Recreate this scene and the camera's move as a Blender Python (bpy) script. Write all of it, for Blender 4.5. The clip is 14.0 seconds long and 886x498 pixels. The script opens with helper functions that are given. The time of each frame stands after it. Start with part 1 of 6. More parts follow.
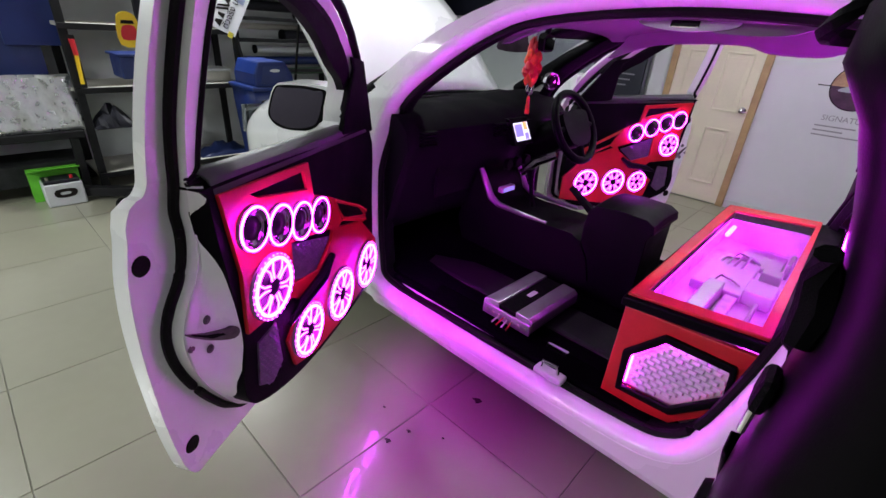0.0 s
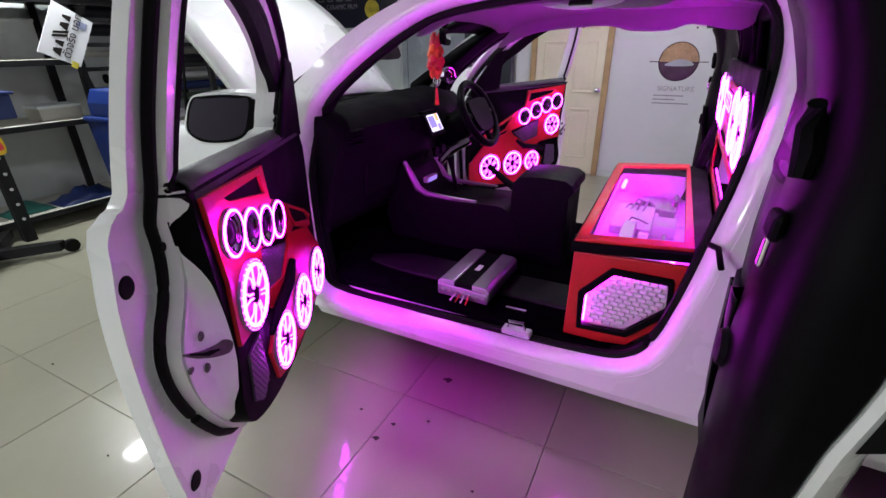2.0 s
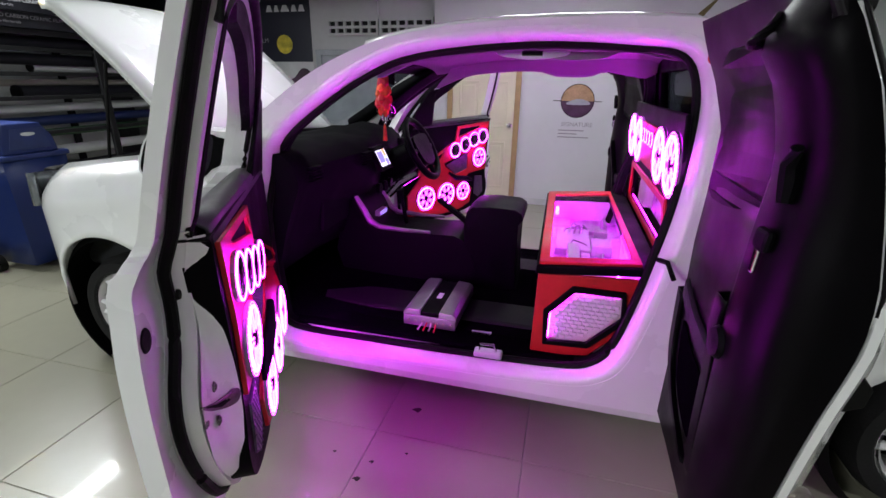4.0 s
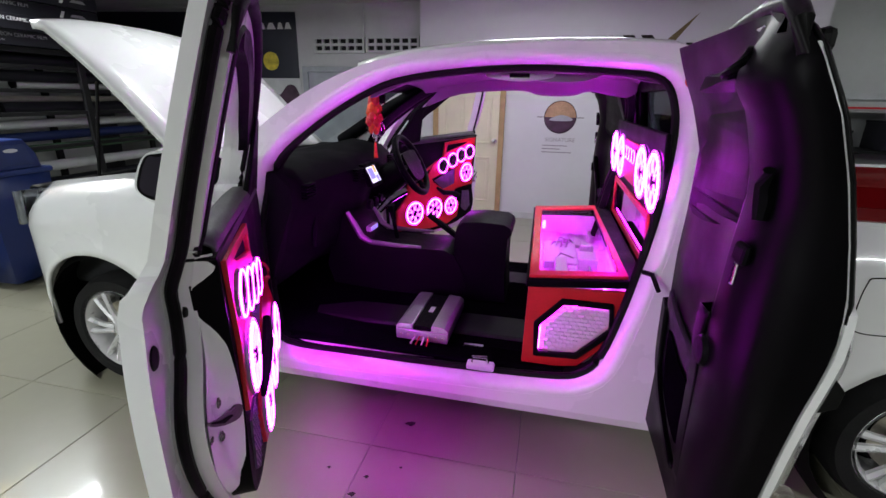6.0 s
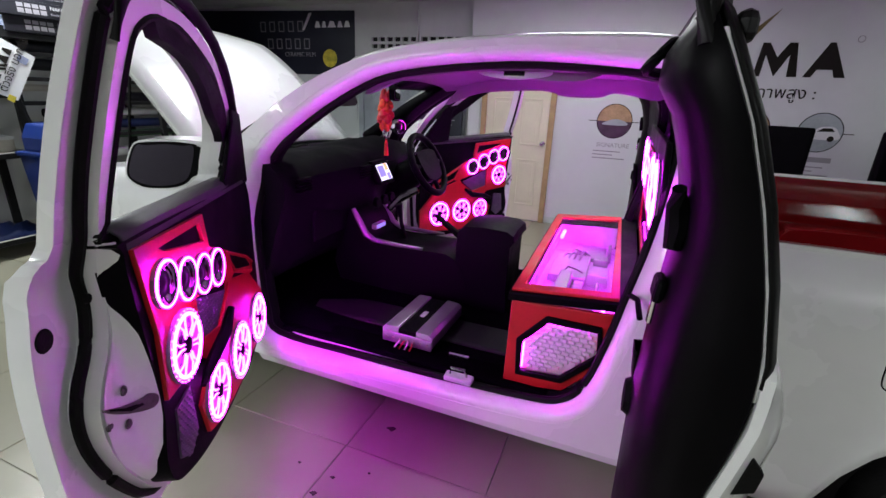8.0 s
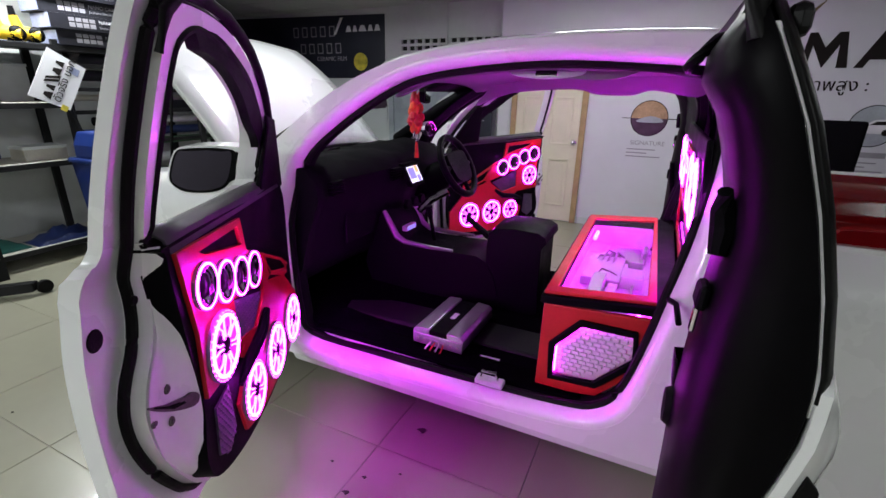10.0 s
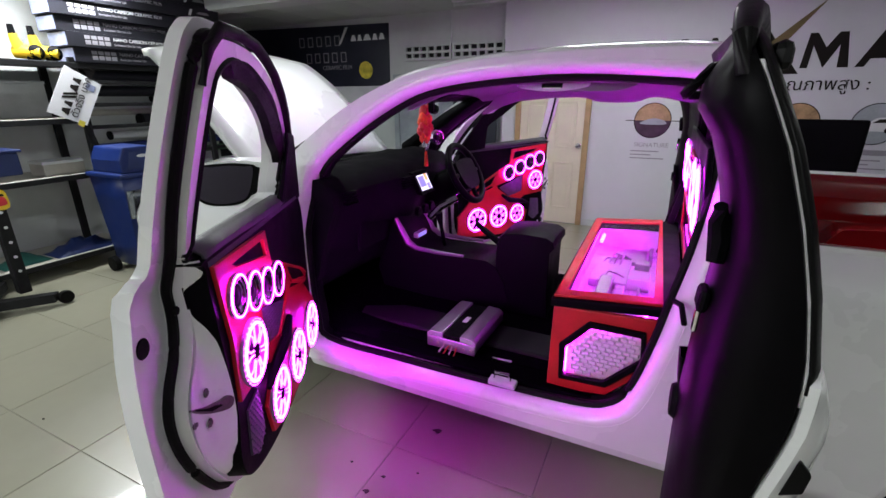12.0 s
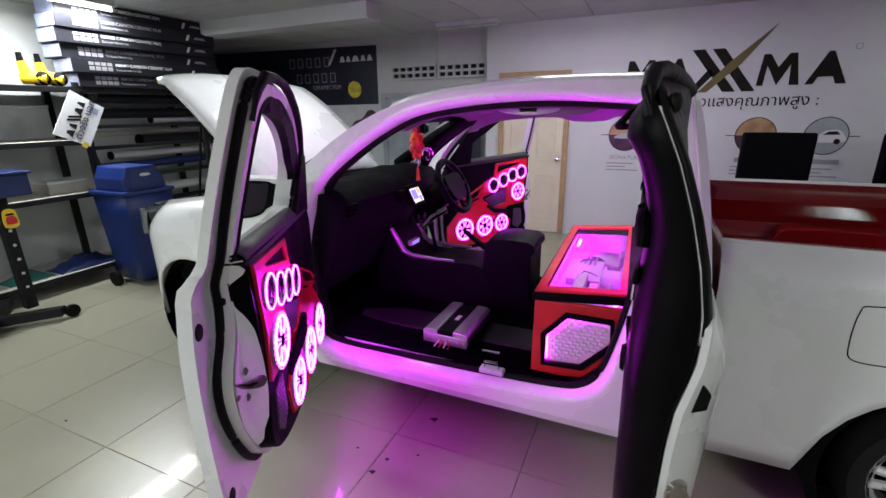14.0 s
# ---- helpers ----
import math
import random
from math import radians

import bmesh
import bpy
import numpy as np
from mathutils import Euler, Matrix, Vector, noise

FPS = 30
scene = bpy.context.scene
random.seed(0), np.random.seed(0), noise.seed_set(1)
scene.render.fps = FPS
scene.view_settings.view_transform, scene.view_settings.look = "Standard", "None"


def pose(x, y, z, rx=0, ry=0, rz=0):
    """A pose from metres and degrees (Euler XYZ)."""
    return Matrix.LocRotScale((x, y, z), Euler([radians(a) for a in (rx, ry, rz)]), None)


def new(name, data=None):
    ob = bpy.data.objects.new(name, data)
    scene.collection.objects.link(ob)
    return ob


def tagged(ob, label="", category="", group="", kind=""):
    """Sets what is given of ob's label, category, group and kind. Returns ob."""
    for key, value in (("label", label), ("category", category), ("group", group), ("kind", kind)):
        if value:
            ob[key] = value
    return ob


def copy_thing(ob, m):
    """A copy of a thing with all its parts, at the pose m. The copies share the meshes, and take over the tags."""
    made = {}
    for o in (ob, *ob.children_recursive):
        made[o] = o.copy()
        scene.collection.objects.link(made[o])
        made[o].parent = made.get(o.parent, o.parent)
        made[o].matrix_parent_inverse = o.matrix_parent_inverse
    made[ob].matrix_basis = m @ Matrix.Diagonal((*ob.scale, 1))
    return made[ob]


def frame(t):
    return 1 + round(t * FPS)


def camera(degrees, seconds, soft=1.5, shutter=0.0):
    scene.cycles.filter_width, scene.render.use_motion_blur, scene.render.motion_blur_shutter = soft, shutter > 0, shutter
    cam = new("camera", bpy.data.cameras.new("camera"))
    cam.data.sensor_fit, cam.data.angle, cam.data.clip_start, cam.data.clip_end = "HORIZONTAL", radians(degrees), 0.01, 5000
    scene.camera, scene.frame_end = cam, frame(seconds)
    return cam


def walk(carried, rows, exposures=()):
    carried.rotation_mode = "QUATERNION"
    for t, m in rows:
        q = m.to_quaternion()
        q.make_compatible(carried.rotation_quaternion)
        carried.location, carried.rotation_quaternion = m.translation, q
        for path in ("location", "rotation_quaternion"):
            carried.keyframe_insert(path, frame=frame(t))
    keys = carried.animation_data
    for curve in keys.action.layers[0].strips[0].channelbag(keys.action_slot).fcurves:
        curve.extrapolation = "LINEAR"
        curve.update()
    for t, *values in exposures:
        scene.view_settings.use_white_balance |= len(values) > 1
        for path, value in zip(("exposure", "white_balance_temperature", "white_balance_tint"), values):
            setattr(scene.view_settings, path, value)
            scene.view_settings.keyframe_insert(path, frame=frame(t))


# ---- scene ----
cam = camera(89.4, 14.0)
METRES, EYE, TILT, LEAN, TURN = 1.5, 1.545, -26.456, -3.569, 43.973
ROWS = [
    (0.0, 0.0, 0.0, 0.0, 0.0, 0.0, -0.0),
    (0.5, -0.0563, 0.0659, -0.0169, -0.85, -0.15, 0.5),
    (1.0, -0.0846, 0.078, -0.0202, -5.4, -0.44, 4.58),
    (1.5, -0.1119, 0.044, -0.0376, -12.8, -0.44, 9.5),
    (2.0, -0.1715, -0.0258, -0.0578, -13.67, 0.18, 11.02),
    (2.5, -0.2149, -0.0565, -0.0634, -15.9, 0.48, 11.89),
    (3.0, -0.2771, -0.0215, -0.0404, -20.79, 0.35, 13.03),
    (5.5, -0.3753, -0.0376, -0.0146, -27.11, 2.66, 15.03),
    (6.0, -0.3676, -0.0314, -0.0128, -27.49, 2.55, 15.24),
    (6.5, -0.3322, -0.0326, -0.0143, -27.52, 2.5, 15.3),
    (7.0, -0.2491, -0.0466, -0.0259, -24.51, 3.27, 13.68),
    (7.5, -0.174, -0.061, -0.0408, -20.49, 4.12, 11.61),
    (8.0, -0.1458, -0.0697, -0.0471, -19.37, 4.37, 10.59),
    (10.5, -0.1489, -0.0636, -0.0388, -15.05, 5.21, 10.54),
    (11.0, -0.1472, -0.0587, -0.0354, -14.95, 5.25, 10.69),
    (11.5, -0.1539, -0.0646, -0.0321, -14.9, 5.31, 10.85),
    (12.0, -0.1795, -0.1081, -0.0319, -14.84, 5.62, 11.3),
    (12.5, -0.2034, -0.1501, -0.0405, -15.11, 6.16, 11.78),
    (13.0, -0.2261, -0.1857, -0.056, -15.38, 6.66, 12.27),
    (13.5, -0.2394, -0.232, -0.0645, -15.75, 6.91, 12.48),
    (14.0, -0.2515, -0.2582, -0.0721, -16.44, 6.98, 12.65),
]
walk(cam, [(t, pose(0, 0, EYE, TILT, LEAN, TURN) @ pose(METRES * x, METRES * y, METRES * z, 90 + pitch, roll, yaw)) for t, x, y, z, yaw, pitch, roll in ROWS])


# ---- light ----
world = bpy.data.worlds.new("world")
scene.world = world
world.use_nodes = True
world.node_tree.nodes["Background"].inputs[0].default_value = (0.55, 0.6, 0.62, 1)
world.node_tree.nodes["Background"].inputs[1].default_value = 0.005
scene.view_settings.exposure = 0.89


# ---- materials ----
def material(name, color, rough=0.5, metal=0.0, coat=0.0, vary=0.12, scale=6.0, bump=0.0, bump_scale=60.0, emit=None, power=0.0, island=0.0, fine=1.0):
    """A principled surface with variation at two scales in colour and gloss, and fine relief."""
    m = bpy.data.materials.new(name)
    m.use_nodes = True
    nt = m.node_tree
    b = nt.nodes["Principled BSDF"]
    b.inputs["Metallic"].default_value = metal
    b.inputs["Coat Weight"].default_value = coat
    if "carpet" in name:
        b.inputs["Specular IOR Level"].default_value = 0.0
    elif name == "black_soft_dash":
        b.inputs["Specular IOR Level"].default_value = 0.06
    elif "moulded" in name:
        b.inputs["Specular IOR Level"].default_value = 0.07
    elif name in ("black_vinyl", "black_plastic"):
        b.inputs["Specular IOR Level"].default_value = 0.05
    elif max(color) < 0.03:
        b.inputs["Specular IOR Level"].default_value = 0.12
    b.inputs["Coat Roughness"].default_value = 0.06
    tc = nt.nodes.new("ShaderNodeTexCoord")
    n1 = nt.nodes.new("ShaderNodeTexNoise")
    n1.inputs["Scale"].default_value = scale
    n1.inputs["Detail"].default_value = 5
    n2 = nt.nodes.new("ShaderNodeTexNoise")
    n2.inputs["Scale"].default_value = scale * 9
    n2.inputs["Detail"].default_value = 3
    nt.links.new(tc.outputs["Object"], n1.inputs["Vector"])
    nt.links.new(tc.outputs["Object"], n2.inputs["Vector"])
    add = nt.nodes.new("ShaderNodeMath")
    add.operation = "MULTIPLY_ADD"
    add.inputs[1].default_value = 0.35
    nt.links.new(n2.outputs["Fac"], add.inputs[0])
    nt.links.new(n1.outputs["Fac"], add.inputs[2])
    ramp = nt.nodes.new("ShaderNodeMapRange")
    ramp.inputs[1].default_value, ramp.inputs[2].default_value = 0.4, 0.95
    ramp.inputs[3].default_value, ramp.inputs[4].default_value = 1 - vary, 1 + vary
    nt.links.new(add.outputs[0], ramp.inputs[0])
    src = ramp.outputs[0]
    if island:
        info = nt.nodes.new("ShaderNodeObjectInfo")
        geo = nt.nodes.new("ShaderNodeNewGeometry")
        ad = nt.nodes.new("ShaderNodeMath")
        nt.links.new(info.outputs["Random"], ad.inputs[0])
        nt.links.new(geo.outputs["Random Per Island"], ad.inputs[1])
        mr = nt.nodes.new("ShaderNodeMapRange")
        mr.inputs[2].default_value = 2.0
        mr.inputs[3].default_value, mr.inputs[4].default_value = 1 - island, 1 + island
        nt.links.new(ad.outputs[0], mr.inputs[0])
        mul = nt.nodes.new("ShaderNodeMath")
        mul.operation = "MULTIPLY"
        nt.links.new(src, mul.inputs[0])
        nt.links.new(mr.outputs[0], mul.inputs[1])
        src = mul.outputs[0]
    sc = nt.nodes.new("ShaderNodeVectorMath")
    sc.operation = "SCALE"
    sc.inputs[0].default_value = color
    nt.links.new(src, sc.inputs["Scale"])
    nt.links.new(sc.outputs[0], b.inputs["Base Color"])
    rr = nt.nodes.new("ShaderNodeMapRange")
    rr.inputs[1].default_value, rr.inputs[2].default_value = 0.3, 0.7
    rr.inputs[3].default_value, rr.inputs[4].default_value = max(0.02, rough * (1 - 0.2 * fine)), min(1, rough * (1 + 0.2 * fine))
    nt.links.new(n1.outputs["Fac"], rr.inputs[0])
    nt.links.new(rr.outputs[0], b.inputs["Roughness"])
    if bump:
        nb = nt.nodes.new("ShaderNodeTexNoise")
        nb.inputs["Scale"].default_value = bump_scale
        nb.inputs["Detail"].default_value = 4
        nt.links.new(tc.outputs["Object"], nb.inputs["Vector"])
        bp = nt.nodes.new("ShaderNodeBump")
        bp.inputs["Strength"].default_value = bump
        bp.inputs["Distance"].default_value = 0.004
        nt.links.new(nb.outputs["Fac"], bp.inputs["Height"])
        nt.links.new(bp.outputs[0], b.inputs["Normal"])
    if emit:
        b.inputs["Emission Color"].default_value = (*emit, 1)
        b.inputs["Emission Strength"].default_value = power
    return m


def glass(name, tint, gloss=0.08, rough=0.02):
    """A thin clear sheet: mostly see-through, with mirror gloss."""
    m = bpy.data.materials.new(name)
    m.use_nodes = True
    nt = m.node_tree
    nt.nodes.remove(nt.nodes["Principled BSDF"])
    t = nt.nodes.new("ShaderNodeBsdfTransparent")
    t.inputs[0].default_value = (*tint, 1)
    g = nt.nodes.new("ShaderNodeBsdfGlossy")
    g.inputs["Roughness"].default_value = rough
    mix = nt.nodes.new("ShaderNodeMixShader")
    mix.inputs[0].default_value = gloss
    nt.links.new(t.outputs[0], mix.inputs[1])
    nt.links.new(g.outputs[0], mix.inputs[2])
    nt.links.new(mix.outputs[0], nt.nodes["Material Output"].inputs[0])
    return m


PAINT = material("white_car_paint", (0.86, 0.88, 0.87), 0.28, coat=0.9, vary=0.03, scale=2)
JAMB = material("white_jamb_paint", (0.86, 0.87, 0.87), 0.3, coat=0.8, vary=0.05, scale=4)
BLACK = material("black_plastic", (0.003, 0.003, 0.0036), 0.5, vary=0.25, scale=8, bump=0.25, bump_scale=500)
SOFT = material("black_soft_dash", (0.005, 0.005, 0.006), 0.75, vary=0.25, scale=5, bump=0.35, bump_scale=350)
VINYL = material("black_vinyl", (0.0026, 0.0022, 0.0034), 0.5, vary=0.25, scale=6, bump=0.12, bump_scale=500)
CARPET = material("black_carpet", (0.0026, 0.002, 0.0034), 0.95, vary=0.35, scale=7, bump=0.9, bump_scale=420)
RUBBER = material("black_rubber", (0.004, 0.004, 0.004), 0.6, vary=0.2, scale=15, bump=0.2, bump_scale=200)
TYRE = material("tyre_rubber", (0.016, 0.016, 0.016), 0.75, vary=0.3, scale=14, bump=0.5, bump_scale=120)
RED = material("red_vinyl", (0.5, 0.012, 0.016), 0.38, vary=0.14, scale=9, bump=0.25, bump_scale=420)
REDPAINT = material("red_bed_paint", (0.25, 0.005, 0.008), 0.2, coat=1.0, vary=0.12, scale=4)
CHROME = material("chrome", (0.8, 0.8, 0.82), 0.12, metal=1.0, vary=0.06, scale=20)
HORN = material("dark_chrome", (0.3, 0.28, 0.32), 0.15, metal=1.0, vary=0.1, scale=20)
# black vinyl made greyer: the door ledge's sheen as base colour
SHEENLEDGE = material("sheen_lightened_ledge", (0.06, 0.06, 0.066), 0.42, vary=0.2, scale=6, bump=0.3, bump_scale=300)
GLOSSTRIM = material("moulded_black_trim", (0.002, 0.0018, 0.0024), 0.38, vary=0.25, scale=7, bump=0.05, bump_scale=500)
PANE = material("smoked_door_pane", (0.0015, 0.0014, 0.0018), 0.35, vary=0.1)
PANE.node_tree.nodes["Principled BSDF"].inputs["Specular IOR Level"].default_value = 0.015
WEB = material("seat_belt_webbing", (0.02, 0.019, 0.024), 0.5, vary=0.2, scale=20, bump=0.5, bump_scale=400)
ZINC = material("dark_zinc", (0.16, 0.14, 0.15), 0.4, metal=0.8, vary=0.3, scale=60)
SEAL = material("glossy_black_rubber", (0.006, 0.006, 0.006), 0.4, vary=0.2, scale=15, bump=0.1, bump_scale=120)
STEEL = material("zinc_steel", (0.5, 0.47, 0.42), 0.35, metal=1.0, vary=0.2, scale=30)
ALU = material("brushed_aluminium", (0.42, 0.4, 0.44), 0.38, metal=0.85, vary=0.1, scale=25, bump=0.1, bump_scale=300)
ALLOY = material("alloy_rim", (0.72, 0.72, 0.72), 0.3, metal=0.35, vary=0.08, scale=12)
LED = material("pink_led", (1, 0.3, 0.95), 0.4, emit=(0.74, 0.012, 1.0), power=46.0)
LEDSPOKE = material("pink_lit_acrylic", (1, 0.4, 0.95), 0.3, emit=(0.74, 0.05, 1.0), power=8.0)
LEDSOFT = material("pink_led_diffuser", (1, 0.4, 0.95), 0.4, emit=(0.74, 0.008, 1.0), power=15.0)
BASKET = material("clear_speaker_basket", (0.3, 0.2, 0.3), 0.3, metal=0.5, vary=0.15, scale=30)
CONE = material("speaker_cone", (0.02, 0.008, 0.02), 0.35, vary=0.2, scale=30)
MESH = material("perforated_grille", (0.16, 0.13, 0.19), 0.4, metal=0.7, vary=0.25, scale=40)
PEARL = material("tufted_white_panel", (0.72, 0.66, 0.74), 0.3, coat=0.3, vary=0.06, scale=14)
HEADLINER = material("grey_headliner", (0.2, 0.185, 0.2), 0.95, vary=0.06, scale=5, bump=0.4, bump_scale=300)
GLASS = glass("clear_glass", (0.86, 0.9, 0.9), 0.07)
ACRYLIC = glass("clear_acrylic", (0.95, 0.93, 0.96), 0.06, 0.04)
MIRROR = material("mirror_glass", (0.4, 0.36, 0.42), 0.03, metal=1.0, vary=0.01)
LAMPGLASS = material("headlamp_lens", (0.16, 0.18, 0.2), 0.1, metal=0.3, coat=1.0, vary=0.3, scale=20)
WALL = material("white_wall_paint", (0.62, 0.62, 0.66), 0.6, vary=0.05, scale=1.3, bump=0.08, bump_scale=120)
# dimness of the unseen walls and the corner, put into the colour
SHADEWALL = material("shade_darkened_wall", (0.03, 0.03, 0.036), 0.8, vary=0.2, scale=1.5)
WALL2 = material("grey_white_plaster", (0.56, 0.58, 0.58), 0.8, vary=0.08, scale=1.6, bump=0.2, bump_scale=90)
CEIL = material("ceiling_tile", (0.5, 0.52, 0.52), 0.9, vary=0.06, scale=3, bump=0.3, bump_scale=150, island=0.04)
TILE = material("cream_floor_tile", (0.28, 0.272, 0.205), 0.3, coat=0.45, vary=0.06, scale=1.4, bump=0.02, bump_scale=14, island=0.04, fine=0.1)
GROUT = material("dark_grout", (0.24, 0.23, 0.2), 0.9, vary=0.25, scale=10)
DOORCREAM = material("cream_door_paint", (0.72, 0.66, 0.52), 0.45, vary=0.06, scale=4)
WOOD = material("light_wood_frame", (0.42, 0.27, 0.14), 0.5, vary=0.2, scale=8, bump=0.2, bump_scale=80)
INK = material("dark_brown_ink", (0.016, 0.013, 0.012), 0.75, vary=0.1)
GREYINK = material("grey_ink", (0.28, 0.27, 0.3), 0.6, vary=0.1)
BRONZE = material("bronze_ink", (0.16, 0.12, 0.05), 0.35, metal=0.3, vary=0.2)
BANNER = material("dark_banner", (0.018, 0.02, 0.035), 0.35, vary=0.2, scale=3)
WHITEINK = material("white_ink", (0.7, 0.7, 0.72), 0.5, vary=0.04)
YELLOW = material("yellow_plastic", (0.75, 0.5, 0.02), 0.4, vary=0.1, scale=10)
GOLD = material("yellow_disc", (0.6, 0.5, 0.05), 0.45, vary=0.45, scale=14)
BLUE = material("blue_bin_plastic", (0.004, 0.017, 0.11), 0.42, vary=0.15, scale=5, bump=0.1, bump_scale=120)
DKBLUE = material("dark_blue_plastic", (0.012, 0.025, 0.11), 0.45, vary=0.2, scale=8)
SHELF = material("black_shelf_steel", (0.014, 0.014, 0.015), 0.5, vary=0.25, scale=12)
BOARD = material("pale_shelf_board", (0.45, 0.43, 0.38), 0.6, vary=0.15, scale=5)
CARD = material("black_printed_carton", (0.02, 0.02, 0.026), 0.35, vary=0.15, scale=5)
CARDEND = material("blue_white_carton_end", (0.25, 0.28, 0.42), 0.4, vary=0.3, scale=11)
GREEN = material("bright_green_carton", (0.12, 0.5, 0.03), 0.45, vary=0.2, scale=9)
PALE = material("pale_grey_plastic", (0.55, 0.57, 0.58), 0.45, vary=0.1, scale=9)
FOIL = material("crumpled_foil", (0.7, 0.72, 0.72), 0.3, metal=0.9, vary=0.15, scale=20, bump=0.8, bump_scale=45)
REDP = material("red_plastic", (0.55, 0.02, 0.03), 0.4, vary=0.15, scale=8)
ORANGE = material("orange_red_cloth", (0.7, 0.09, 0.02), 0.7, vary=0.4, scale=30)
PICWARM = material("warm_print", (0.42, 0.26, 0.14), 0.4, vary=0.5, scale=7)
PICDARK = material("dark_print", (0.055, 0.025, 0.05), 0.4, vary=0.5, scale=9)
PICGREY = material("grey_print", (0.35, 0.38, 0.42), 0.4, vary=0.2, scale=6)
SCREEN = material("lit_screen", (0.1, 0.1, 0.2), 0.2, emit=(0.75, 0.68, 1.0), power=1.0)
SCREENB = material("lit_screen_blue", (0.1, 0.1, 0.3), 0.2, emit=(0.2, 0.16, 0.6), power=1.0)
SCREENO = material("lit_screen_orange", (0.3, 0.1, 0.1), 0.2, emit=(0.9, 0.35, 0.12), power=1.0)
TUBE = material("lit_tube", (1, 1, 1), 0.4, emit=(0.95, 1.0, 0.95), power=14.0)
DARKROOM = material("dark_engine_parts", (0.02, 0.021, 0.022), 0.6, vary=0.4, scale=12)
LEAF = material("dry_debris", (0.03, 0.025, 0.02), 0.8, vary=0.4, scale=60)


# ---- mesh helpers ----
from mathutils.geometry import tessellate_polygon


def smooth_line(pts, n=6, closed=True):
    """Points on a soft curve through pts."""
    out, k = [], len(pts)
    for i in range(k if closed else k - 1):
        p = [Vector(pts[(i + j) % k]) if closed else Vector(pts[min(max(i + j, 0), k - 1)]) for j in (-1, 0, 1, 2)]
        for s in range(n):
            t = s / n
            out.append(0.5 * (2 * p[1] + (p[2] - p[0]) * t + (2 * p[0] - 5 * p[1] + 4 * p[2] - p[3]) * t * t + (3 * p[1] - p[0] - 3 * p[2] + p[3]) * t ** 3))
    if not closed:
        out.append(Vector(pts[-1]))
    return [tuple(v) for v in out]


def circle(cx, cy, r, n=28, a0=0.0, ry=None):
    return [(cx + r * math.cos(a0 + math.tau * i / n), cy + (ry or r) * math.sin(a0 + math.tau * i / n)) for i in range(n)]


